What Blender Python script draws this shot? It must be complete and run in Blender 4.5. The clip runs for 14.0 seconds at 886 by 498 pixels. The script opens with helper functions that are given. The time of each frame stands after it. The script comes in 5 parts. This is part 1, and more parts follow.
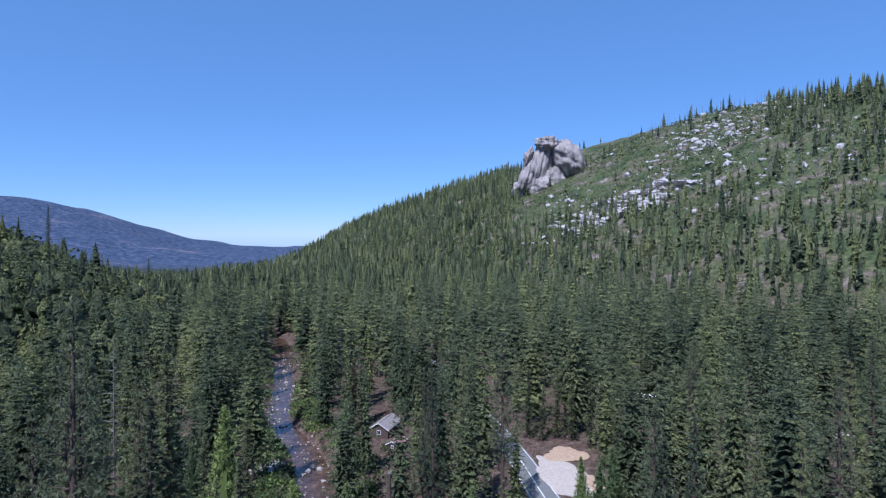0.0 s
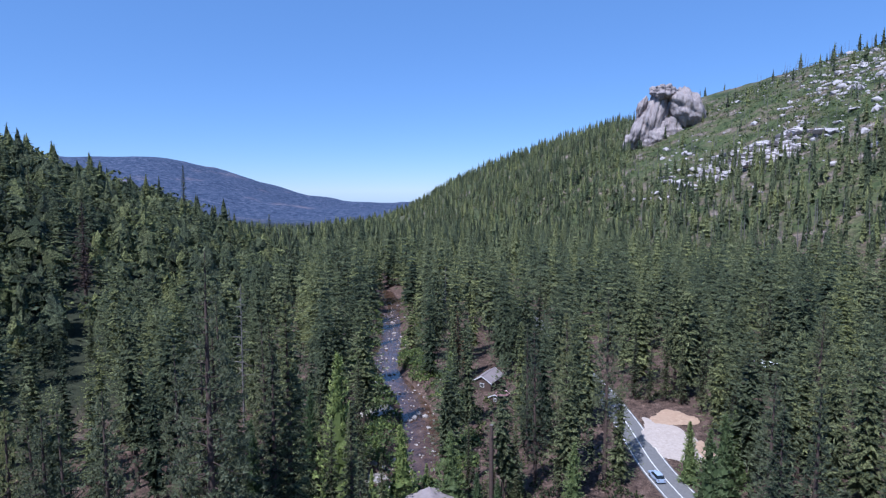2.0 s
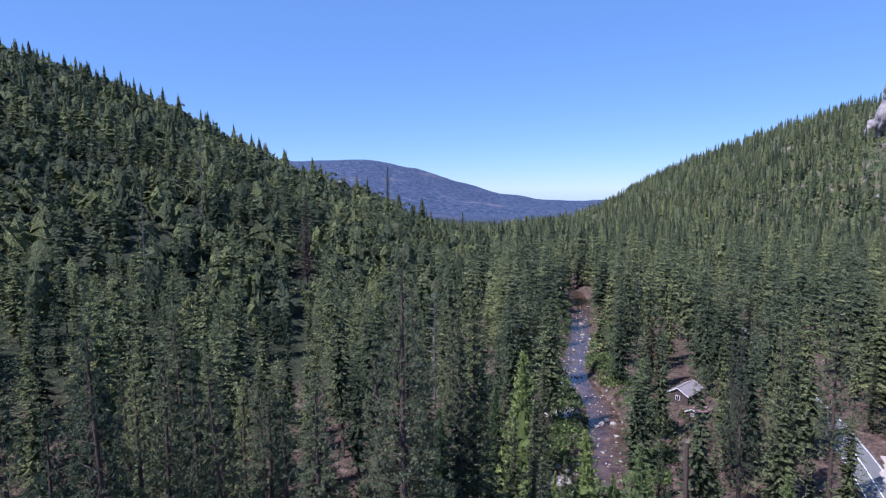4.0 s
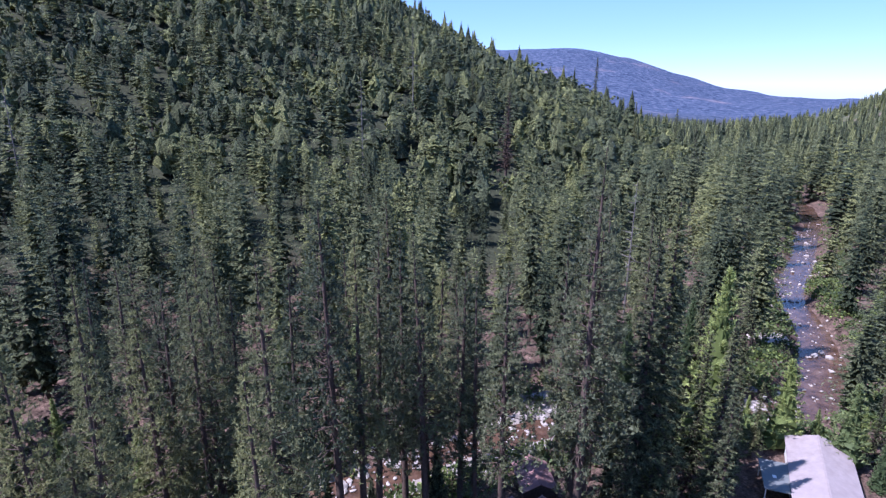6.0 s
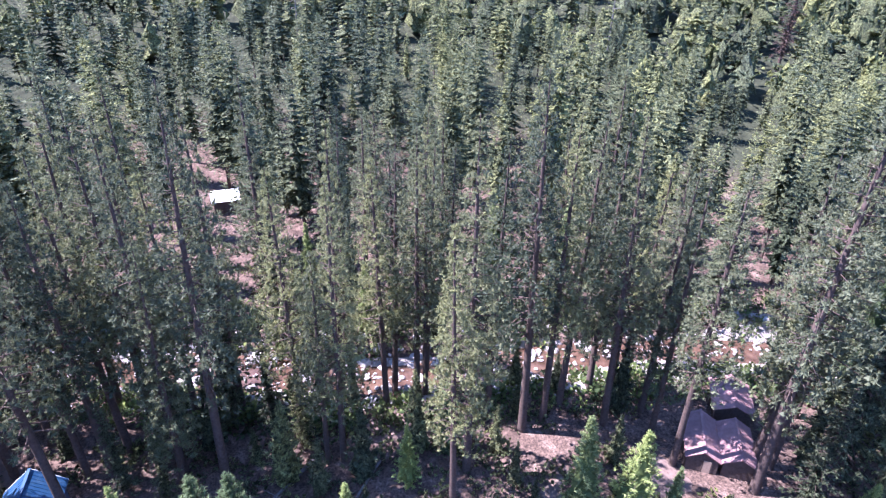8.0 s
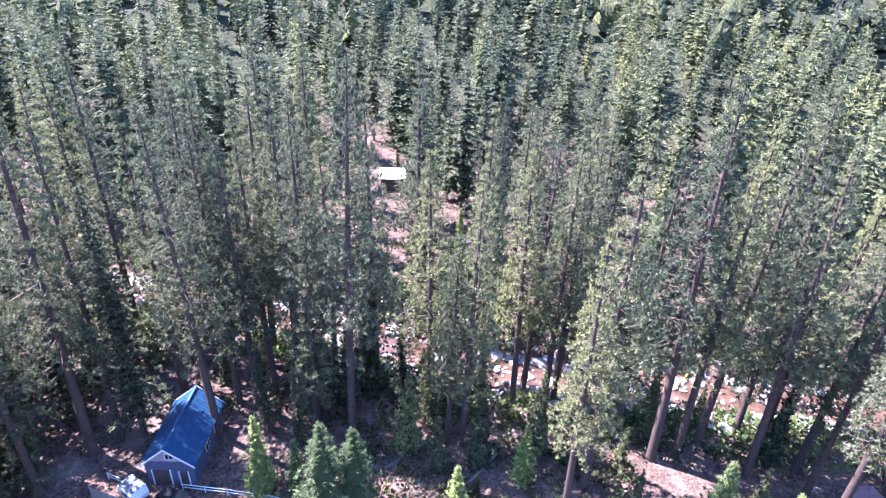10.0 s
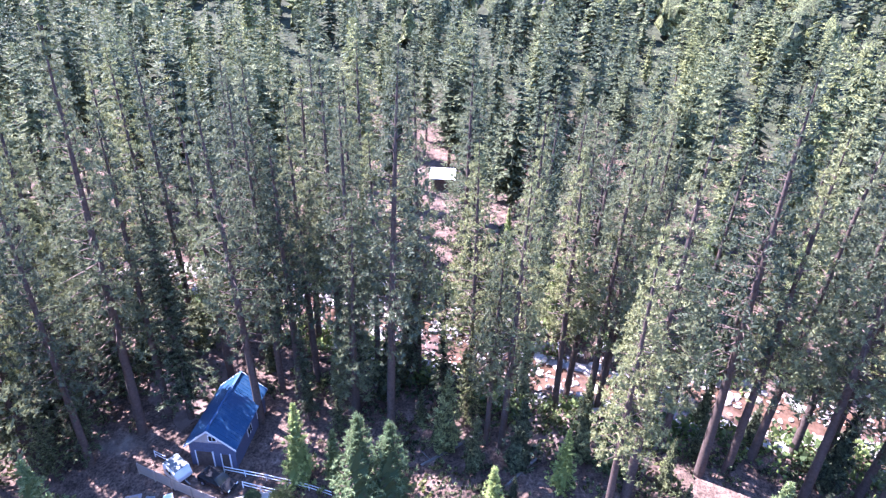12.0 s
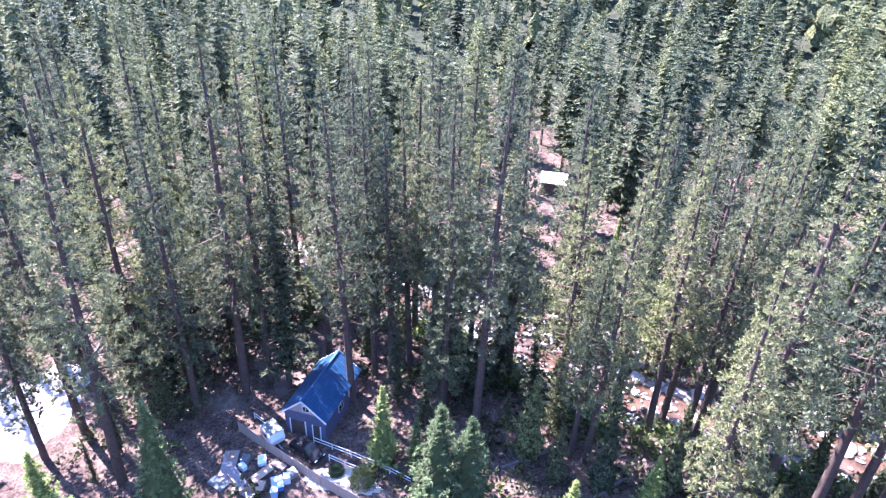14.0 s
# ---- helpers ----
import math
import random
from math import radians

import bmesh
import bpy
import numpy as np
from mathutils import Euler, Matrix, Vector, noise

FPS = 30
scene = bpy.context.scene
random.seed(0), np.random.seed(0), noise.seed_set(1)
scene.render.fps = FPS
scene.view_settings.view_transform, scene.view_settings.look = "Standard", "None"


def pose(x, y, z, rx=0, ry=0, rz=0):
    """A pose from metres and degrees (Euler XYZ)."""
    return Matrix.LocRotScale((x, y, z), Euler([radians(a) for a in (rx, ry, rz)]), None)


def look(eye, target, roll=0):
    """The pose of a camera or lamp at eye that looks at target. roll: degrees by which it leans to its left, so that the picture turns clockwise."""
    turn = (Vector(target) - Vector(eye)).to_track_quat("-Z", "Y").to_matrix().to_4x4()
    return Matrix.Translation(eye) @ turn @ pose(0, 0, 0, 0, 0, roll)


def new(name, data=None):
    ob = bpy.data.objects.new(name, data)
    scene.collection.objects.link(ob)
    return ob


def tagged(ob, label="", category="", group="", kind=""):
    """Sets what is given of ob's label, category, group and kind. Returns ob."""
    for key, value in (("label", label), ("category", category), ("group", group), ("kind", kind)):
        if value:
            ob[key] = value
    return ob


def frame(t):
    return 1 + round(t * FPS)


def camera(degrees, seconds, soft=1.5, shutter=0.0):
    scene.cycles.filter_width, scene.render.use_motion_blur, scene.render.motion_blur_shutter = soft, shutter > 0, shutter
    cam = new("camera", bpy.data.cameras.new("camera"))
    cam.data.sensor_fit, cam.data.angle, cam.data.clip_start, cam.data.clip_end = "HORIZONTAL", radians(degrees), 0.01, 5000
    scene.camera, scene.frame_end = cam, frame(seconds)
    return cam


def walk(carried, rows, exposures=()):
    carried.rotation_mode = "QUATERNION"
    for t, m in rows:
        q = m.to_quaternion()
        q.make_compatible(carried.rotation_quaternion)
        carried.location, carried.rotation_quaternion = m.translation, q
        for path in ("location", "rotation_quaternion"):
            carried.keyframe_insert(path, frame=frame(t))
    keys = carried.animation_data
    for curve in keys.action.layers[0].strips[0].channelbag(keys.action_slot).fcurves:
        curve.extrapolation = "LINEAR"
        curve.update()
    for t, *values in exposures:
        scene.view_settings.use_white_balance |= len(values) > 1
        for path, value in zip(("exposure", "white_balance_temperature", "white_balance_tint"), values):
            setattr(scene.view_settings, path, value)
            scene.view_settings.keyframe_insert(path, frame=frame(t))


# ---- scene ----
cam = camera(74.4, 14.0, soft=1.3)
PATH = [
    (0, (2.151, 0.94, 57.721), (2.046, 2.936, 57.671), -0.1),
    (0.5, (2.259, 0.851, 57.825), (2.031, 2.837, 57.774), -0.2),
    (1, (2.212, 0.835, 57.82), (1.912, 2.811, 57.748), -0.2),
    (1.5, (2.244, 0.874, 57.817), (1.865, 2.832, 57.667), -0.3),
    (2, (2.268, 1.169, 57.823), (1.811, 3.106, 57.624), -0.3),
    (2.5, (2.203, 1.342, 57.799), (1.614, 3.243, 57.6), -0.4),
    (3, (2.284, 1.696, 57.76), (1.526, 3.536, 57.562), -0.5),
    (5.5, (2.423, 1.146, 58.304), (1.016, 2.515, 57.922), 0.0),
    (6, (2.267, 1.18, 58.214), (0.769, 2.385, 57.666), 0.2),
    (6.5, (2.146, 1.312, 58.015), (0.578, 2.339, 57.317), 0.3),
    (7, (2.071, 1.489, 57.934), (0.459, 2.33, 57.101), 0.5),
    (7.5, (1.828, 1.947, 57.691), (0.173, 2.601, 56.779), 0.9),
    (8, (1.732, 1.889, 57.721), (0.037, 2.381, 56.78), 1.2),
    (8.5, (1.716, 1.903, 57.681), (-0.01, 2.225, 56.724), 1.7),
    (9, (1.659, 1.916, 57.619), (-0.085, 2.082, 56.656), 2.1),
    (11.5, (1.343, 2.353, 55.718), (-0.412, 2.222, 54.767), 2.0),
    (12, (1.312, 2.506, 55.64), (-0.438, 2.323, 54.689), 1.9),
    (12.5, (1.309, 2.611, 55.509), (-0.435, 2.381, 54.559), 1.9),
    (13, (1.351, 2.631, 55.418), (-0.384, 2.337, 54.468), 1.8),
    (13.5, (1.354, 2.72, 55.326), (-0.36, 2.323, 54.375), 1.9),
    (14, (1.335, 2.843, 55.171), (-0.34, 2.312, 54.216), 2.1),
]
EXPOSURES = [(0, 0.25, 5080, 14), (3, 0.4, 5260, 19), (6.5, 1.3, 5350, 31), (9, 2.8, 5450, 35), (14, 3.05, 5450, 34)]
walk(cam, [(t, look(eye, aim, lean)) for t, eye, aim, lean in PATH], EXPOSURES)

# ---- sky and sun ----
SUN_AZ, SUN_EL = 158.0, 56.0          # degrees to the left of +y, degrees above the horizon
world = bpy.data.worlds.new("world")
scene.world = world
world.use_nodes = True
wn, wl = world.node_tree.nodes, world.node_tree.links
sky = wn.new("ShaderNodeTexSky")
sky.sky_type = "NISHITA"
sky.sun_disc = False
sky.sun_elevation, sky.sun_rotation = radians(SUN_EL), radians(-SUN_AZ)
sky.altitude, sky.air_density, sky.dust_density, sky.ozone_density = 2200, 1.0, 0.0, 4.0
wn["Background"].inputs["Strength"].default_value = 0.11
clear = wn.new("ShaderNodeMix")          # an even, clear mountain sky: little glare at the horizon
clear.data_type = "RGBA"
clear.inputs[0].default_value = 0.5
clear.inputs[7].default_value = (1.35, 2.65, 4.95, 1)
wl.new(sky.outputs[0], clear.inputs[6])
wl.new(clear.outputs[2], wn["Background"].inputs["Color"])
sun_data = bpy.data.lights.new("sun", "SUN")
sun_data.energy, sun_data.angle, sun_data.color = 5.0, radians(0.53), (1.0, 0.95, 0.87)
sun = new("sun", sun_data)
sx, sy = -math.sin(radians(SUN_AZ)), math.cos(radians(SUN_AZ))
sun.matrix_world = look((sx * 500, sy * 500, 500 * math.tan(radians(SUN_EL))), (0, 0, 0))


# ---- materials ----
def ramp(nt, fac, stops):
    r = nt.nodes.new("ShaderNodeValToRGB")
    while len(r.color_ramp.elements) < len(stops):
        r.color_ramp.elements.new(0.5)
    for e, (p, c) in zip(r.color_ramp.elements, stops):
        e.position, e.color = p, (*c, 1)
    nt.links.new(fac, r.inputs[0])
    return r.outputs[0]


def noise_tex(nt, scale, detail=4.0, rough=0.6, vec=None, kind="ShaderNodeTexNoise"):
    n = nt.nodes.new(kind)
    n.inputs["Scale"].default_value = scale
    if kind == "ShaderNodeTexNoise":
        n.inputs["Detail"].default_value, n.inputs["Roughness"].default_value = detail, rough
    if vec is not None:
        nt.links.new(vec, n.inputs["Vector"])
    return n.outputs["Fac"] if kind == "ShaderNodeTexNoise" else n.outputs["Distance"]


def mix(nt, fac, a, b, mode="MIX"):
    m = nt.nodes.new("ShaderNodeMix")
    m.data_type, m.blend_type = "RGBA", mode
    for socket, v in ((m.inputs[0], fac), (m.inputs[6], a), (m.inputs[7], b)):
        if isinstance(v, (int, float)):
            socket.default_value = v
        elif isinstance(v, tuple):
            socket.default_value = (*v, 1)
        else:
            nt.links.new(v, socket)
    return m.outputs[2]


def base_mat(name, rough=0.8, metal=0.0, spec=0.3):
    m = bpy.data.materials.new(name)
    m.use_nodes = True
    nt = m.node_tree
    b = nt.nodes["Principled BSDF"]
    b.inputs["Roughness"].default_value, b.inputs["Metallic"].default_value = rough, metal
    b.inputs["Specular IOR Level"].default_value = spec
    return m, nt, b


def coords(nt, which="Object"):
    return nt.nodes.new("ShaderNodeTexCoord").outputs[which]


def bump(nt, b, height, strength, distance):
    n = nt.nodes.new("ShaderNodeBump")
    n.inputs["Strength"].default_value, n.inputs["Distance"].default_value = strength, distance
    nt.links.new(height, n.inputs["Height"])
    nt.links.new(n.outputs[0], b.inputs["Normal"])


def speckled(name, dark, light, scale, rough=0.85, big=0.15, spec=0.3, metal=0.0, relief=0.05):
    """A surface that varies at two scales between two colours."""
    m, nt, b = base_mat(name, rough, metal, spec)
    c = coords(nt)
    fine, wide = noise_tex(nt, scale, 5, 0.65, c), noise_tex(nt, scale * big, 3, 0.55, c)
    colour = ramp(nt, fine, [(0.3, dark), (0.7, light)])
    mid = tuple((p + q) / 2 for p, q in zip(dark, light))
    colour = mix(nt, ramp(nt, wide, [(0.4, (0, 0, 0)), (0.65, (0.6, 0.6, 0.6))]), colour, mid)
    nt.links.new(colour, b.inputs["Base Color"])
    bump(nt, b, fine, 0.5, relief)
    return m


def foliage(name, dark, mid, light, glow=0.15, tree_tint=False, grain=True):
    """Needles or leaves: colour drifts from clump to clump and from tree to tree; some light passes through."""
    m, nt, b = base_mat(name, 0.6, 0, 0.15)
    geo = nt.nodes.new("ShaderNodeNewGeometry")
    colour = ramp(nt, geo.outputs["Random Per Island"], [(0.0, dark), (0.5, mid), (1.0, light)])
    if tree_tint:
        a = nt.nodes.new("ShaderNodeAttribute")
        a.attribute_name = "tint"
        vary = a.outputs["Fac"]
    else:
        vary = nt.nodes.new("ShaderNodeObjectInfo").outputs["Random"]
    shift = ramp(nt, vary, [(0.0, (0.42, 0.5, 0.54)), (0.35, (0.76, 0.8, 0.8)), (0.75, (1.08, 1.08, 0.93)), (1.0, (1.4, 1.36, 1.0))])
    colour = mix(nt, 1.0, colour, shift, "MULTIPLY")
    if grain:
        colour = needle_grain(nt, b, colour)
    nt.links.new(colour, b.inputs["Base Color"])
    t = nt.nodes.new("ShaderNodeBsdfTranslucent")
    nt.links.new(colour, t.inputs["Color"])
    s = nt.nodes.new("ShaderNodeMixShader")
    s.inputs[0].default_value = glow
    nt.links.new(b.outputs[0], s.inputs[1])
    nt.links.new(t.outputs[0], s.inputs[2])
    nt.links.new(s.outputs[0], nt.nodes["Material Output"].inputs["Surface"])
    return m


def needle_grain(nt, b, colour):
    """Sprays and twigs on the larger leaf surfaces: broken colour, with shade painted between sprays, and relief."""
    c = coords(nt)
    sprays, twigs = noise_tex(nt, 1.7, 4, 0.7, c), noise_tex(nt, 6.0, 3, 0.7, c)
    gap_shade = ramp(nt, sprays, [(0.38, (0.25, 0.26, 0.28)), (0.5, (1.0, 1.0, 1.0)), (0.62, (1.8, 1.78, 1.7))])
    colour = mix(nt, 1.0, colour, gap_shade, "MULTIPLY")
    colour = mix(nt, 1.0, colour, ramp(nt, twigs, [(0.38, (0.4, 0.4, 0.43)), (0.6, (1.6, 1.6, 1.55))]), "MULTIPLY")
    rough_height = nt.nodes.new("ShaderNodeMath")
    rough_height.operation = "ADD"
    nt.links.new(sprays, rough_height.inputs[0])
    nt.links.new(twigs, rough_height.inputs[1])
    bump(nt, b, rough_height.outputs[0], 1.0, 0.6)
    return colour


PINE = ((0.125, 0.133, 0.073), (0.175, 0.184, 0.102), (0.225, 0.232, 0.13))
FIR = ((0.1, 0.11, 0.06), (0.17, 0.184, 0.097), (0.265, 0.276, 0.15))
CEDAR = ((0.12, 0.155, 0.064), (0.22, 0.265, 0.115), (0.34, 0.385, 0.175))
OAK = ((0.07, 0.085, 0.042), (0.125, 0.14, 0.07), (0.185, 0.2, 0.105))
M_PINE, M_FIR = foliage("pine_needles", *PINE, glow=0.32, grain=False), foliage("fir_needles", *FIR, glow=0.2, grain=False)
M_CEDAR, M_OAK = foliage("cedar_sprays", *CEDAR, glow=0.4, grain=False), foliage("oak_leaves", *OAK, glow=0.4, grain=False)
# near crowns: inner boughs painted darker than the needles, as shade inside
M_INNER_SHADE = foliage("inner_boughs_shade", (0.07, 0.077, 0.042), (0.11, 0.12, 0.065), (0.155, 0.166, 0.092), 0.15)
M_PINE_INNER_SHADE = foliage("inner_pine_boughs_shade", (0.09, 0.096, 0.054), (0.125, 0.132, 0.075), (0.165, 0.17, 0.098), 0.2, False, False)
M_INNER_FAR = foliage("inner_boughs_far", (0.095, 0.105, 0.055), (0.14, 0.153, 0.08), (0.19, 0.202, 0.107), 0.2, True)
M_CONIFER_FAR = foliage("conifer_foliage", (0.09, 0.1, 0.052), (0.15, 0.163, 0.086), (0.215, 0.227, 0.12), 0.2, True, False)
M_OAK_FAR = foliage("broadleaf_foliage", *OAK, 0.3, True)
M_BRUSH = foliage("brush_leaves", (0.07, 0.09, 0.035), (0.125, 0.15, 0.06), (0.2, 0.21, 0.10), 0.2, True, False)
M_WILLOW = foliage("willow_leaves", (0.08, 0.108, 0.04), (0.135, 0.172, 0.064), (0.2, 0.24, 0.095), 0.3, True, False)
M_DEADNEEDLE = foliage("dead_needles", (0.12, 0.068, 0.05), (0.17, 0.1, 0.076), (0.23, 0.145, 0.11))
M_BARK = speckled("bark", (0.045, 0.031, 0.027), (0.13, 0.09, 0.074), 3.0, 0.9)
M_SNAG = speckled("grey_deadwood", (0.09, 0.078, 0.074), (0.24, 0.215, 0.2), 2.0, 0.9)
M_RIVERSTONE = speckled("river_granite", (0.25, 0.215, 0.195), (0.46, 0.415, 0.385), 1.2, 0.8, 0.2, relief=0.2)
M_GRANITE = speckled("granite", (0.15, 0.128, 0.112), (0.36, 0.325, 0.298), 0.8, 0.85, 0.2, relief=0.3)


def ground_material():
    """Duff and bare sandy soil on the flats, dry grass and brush on the slopes, by large and small patches."""
    m, nt, b = base_mat("forest_ground", 0.95, 0, 0.15)
    c = coords(nt)
    duff = ramp(nt, noise_tex(nt, 0.5, 6, 0.7, c), [(0.3, (0.036, 0.025, 0.02)), (0.55, (0.108, 0.073, 0.058)), (0.75, (0.22, 0.158, 0.128))])
    duff = mix(nt, 1.0, duff, ramp(nt, noise_tex(nt, 3.5, 4, 0.7, c), [(0.36, (0.45, 0.45, 0.47)), (0.62, (1.6, 1.55, 1.5))]), "MULTIPLY")
    dirt = ramp(nt, noise_tex(nt, 1.2, 5, 0.6, c), [(0.3, (0.18, 0.135, 0.11)), (0.7, (0.36, 0.29, 0.24))])
    flat = mix(nt, ramp(nt, noise_tex(nt, 0.06, 4, 0.6, c), [(0.62, (0, 0, 0)), (0.8, (1, 1, 1))]), duff, dirt)
    slope = ramp(nt, noise_tex(nt, 0.03, 8, 0.7, c), [(0.34, (0.026, 0.034, 0.017)), (0.44, (0.06, 0.078, 0.032)), (0.52, (0.085, 0.09, 0.045)), (0.58, (0.12, 0.095, 0.07)), (0.7, (0.26, 0.225, 0.205))])
    slope = mix(nt, 1.0, slope, ramp(nt, noise_tex(nt, 0.25, 6, 0.8, c), [(0.36, (0.4, 0.42, 0.4)), (0.5, (1.0, 1.0, 1.0)), (0.64, (1.7, 1.6, 1.5))]), "MULTIPLY")
    a = nt.nodes.new("ShaderNodeAttribute")
    a.attribute_name = "slope_cover"
    colour = mix(nt, a.outputs["Fac"], flat, slope)
    # litter and scrub, darkened to carry the shade between the trees
    scrub_shade = ramp(nt, noise_tex(nt, 0.4, 7, 0.75, c), [(0.35, (0.018, 0.02, 0.012)), (0.55, (0.04, 0.044, 0.025)), (0.72, (0.075, 0.078, 0.045))])
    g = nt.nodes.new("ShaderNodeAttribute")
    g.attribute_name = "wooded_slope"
    colour = mix(nt, g.outputs["Fac"], colour, scrub_shade)
    # distant forest with the blue of haze painted into its colour
    hazy_woods = ramp(nt, noise_tex(nt, 0.05, 6, 0.8, c), [(0.36, (0.016, 0.028, 0.056)), (0.5, (0.05, 0.068, 0.115)), (0.64, (0.115, 0.125, 0.175))])
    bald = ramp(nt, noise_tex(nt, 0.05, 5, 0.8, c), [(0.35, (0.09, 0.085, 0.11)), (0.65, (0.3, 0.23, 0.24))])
    hazy_woods = mix(nt, ramp(nt, noise_tex(nt, 0.0035, 6, 0.65, c), [(0.58, (0, 0, 0)), (0.7, (0.8, 0.8, 0.8))]), hazy_woods, bald)
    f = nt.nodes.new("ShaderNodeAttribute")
    f.attribute_name = "far_haze_woods"
    colour = mix(nt, f.outputs["Fac"], colour, hazy_woods)
    nt.links.new(colour, b.inputs["Base Color"])
    bump(nt, b, noise_tex(nt, 0.8, 6, 0.7, c), 0.7, 0.35)
    return m


M_GROUND = ground_material()


def water_material():
    m, nt, b = base_mat("river_water", 0.12, 0, 0.5)
    c = coords(nt)
    nt.links.new(ramp(nt, noise_tex(nt, 0.35, 6, 0.7, c), [(0.35, (0.04, 0.022, 0.014)), (0.55, (0.1, 0.058, 0.04)), (0.68, (0.145, 0.09, 0.06)), (0.76, (0.34, 0.3, 0.27))]), b.inputs["Base Color"])
    bump(nt, b, noise_tex(nt, 2.2, 4, 0.6, c), 0.5, 0.12)
    return m


M_WATER = water_material()


# ---- mesh helpers ----
def mesh_from(name, verts, faces, material, smooth=False, attrs=None):
    me = bpy.data.meshes.new(name)
    verts, faces = np.asarray(verts, dtype=np.float32), np.asarray(faces, dtype=np.int32)
    n = faces.shape[1]
    me.vertices.add(len(verts))
    me.vertices.foreach_set("co", verts.ravel())
    me.loops.add(faces.size)
    me.loops.foreach_set("vertex_index", faces.ravel())
    me.polygons.add(len(faces))
    me.polygons.foreach_set("loop_start", np.arange(0, faces.size, n, dtype=np.int32))
    me.polygons.foreach_set("use_smooth", np.full(len(faces), smooth))
    for key, values in (attrs or {}).items():
        a = me.attributes.new(key, "FLOAT", "POINT")
        a.data.foreach_set("value", np.asarray(values, dtype=np.float32))
    me.update(calc_edges=True)
    me.validate()
    me.materials.append(material)
    return me


def part(name, bm, material, parent, label=""):
    me = bpy.data.meshes.new(name)
    bm.to_mesh(me)
    bm.free()
    me.materials.append(material)
    ob = new(name, me)
    ob.parent = parent
    return tagged(ob, label)


def box(sx_, sy_, sz_, m=None, bevel=0.0):
    bm = bmesh.new()
    bmesh.ops.create_cube(bm, size=1.0, matrix=(m or Matrix()) @ Matrix.Diagonal((sx_, sy_, sz_, 1)))
    if bevel:
        bmesh.ops.bevel(bm, geom=bm.edges[:], offset=bevel, segments=2, affect="EDGES")
    return bm


def vnoise(x, y, seed=0):
    """Smooth value noise on a unit lattice, 0 to 1."""
    xi, yi = np.floor(x), np.floor(y)
    fx, fy = x - xi, y - yi
    fx, fy = fx * fx * (3 - 2 * fx), fy * fy * (3 - 2 * fy)

    def h(a, b):
        v = np.sin(a * 127.1 + b * 311.7 + seed * 74.7) * 43758.5453
        return v - np.floor(v)
    return (h(xi, yi) * (1 - fx) + h(xi + 1, yi) * fx) * (1 - fy) + (h(xi, yi + 1) * (1 - fx) + h(xi + 1, yi + 1) * fx) * fy


def fractal(x, y, size, octaves=4, seed=0):
    total, amp = 0.0, 0.5
    for i in range(octaves):
        total = total + (vnoise(x / size, y / size, seed + i) - 0.5) * amp
        size, amp = size / 2.1, amp * 0.5
    return total


# ---- the lie of the land ----
# bearing left of +y, where the slope begins, crest distance, crest height
SLOPES = [
    (-180, 500, 1500, 70), (-130, 350, 1200, 200), (-90, 300, 1000, 240), (-60, 330, 960, 250), (-34, 380, 980, 254),
    (-27, 400, 1040, 262), (-22, 430, 1100, 266), (-16, 470, 1200, 253), (-10.6, 500, 1300, 240), (-4, 540, 1400, 210),
    (0, 560, 1500, 196), (7.6, 640, 1500, 128), (13, 760, 1500, 66), (17, 1000, 1500, -10), (22, 1200, 1500, -42),
]
SLOPES += [
    (26, 380, 520, -9), (30, 230, 500, 8), (34, 180, 530, 26), (38, 160, 560, 45), (46, 150, 620, 74), (51, 145, 680, 110),
    (55, 145, 720, 137), (59, 145, 760, 163), (70, 150, 850, 226), (90, 160, 900, 262), (115, 170, 900, 240), (145, 260, 1000, 150), (180, 500, 1500, 70),
]
FAR = [(-180, 60), (10, 20), (17.8, -34), (20, -20), (24.7, 0), (29.8, 96), (34.5, 186), (40.6, 250), (45.4, 236), (60, 220), (90, 100), (180, 60)]
RIVER = [(-60, -170), (-80, -110), (-88, -70), (-84, -42), (-79, -20), (-73, -4), (-68, 12), (-66, 32), (-63, 56), (-57, 78), (-46, 98), (-33, 115), (-33, 133), (-44, 158), (-58, 180), (-66.5, 198), (-75, 234), (-92, 285), (-108, 335)]
RIVER += [(-112, 345), (-160, 440), (-270, 620), (-380, 940), (-470, 1380)]
ROAD = [(75, 20), (46, 66), (25, 103), (17.8, 126), (14.6, 147), (8, 175), (-2, 210), (-16, 270), (-40, 350), (-75, 470)]


YARDS = [(-44, -28, 11), (-42.5, 53, 11), (-21, 87, 14), (-22, 166, 8), (-135, -12, 8), (26, 142, 9)]


def path_distance(x, y, line):
    """Distance to a polyline and the place along it, from 0 at its start to the number of its legs."""
    best, where = np.full(np.shape(x), 1e9), np.zeros(np.shape(x))
    for i, ((ax, ay), (bx, by)) in enumerate(zip(line, line[1:])):
        dx, dy = bx - ax, by - ay
        t = np.clip(((x - ax) * dx + (y - ay) * dy) / (dx * dx + dy * dy), 0, 1)
        d = np.hypot(x - ax - t * dx, y - ay - t * dy)
        where = np.where(d < best, i + t, where)
        best = np.minimum(best, d)
    return best, where


def smooth(v, a, b):
    t = np.clip((v - a) / (b - a), 0, 1)
    return t * t * (3 - 2 * t)


def floor_height(x, y):
    return -0.036 * np.clip(y - 170, 0, 1300)


def bearing(x, y):
    return np.degrees(np.arctan2(-x, y))


def table(rows, k, az):
    a = [r[0] for r in rows]
    wide = [np.interp(az + d, a, [r[k] for r in rows], period=None) for d in (-1.5, 0, 1.5)]
    return sum(wide) / 3


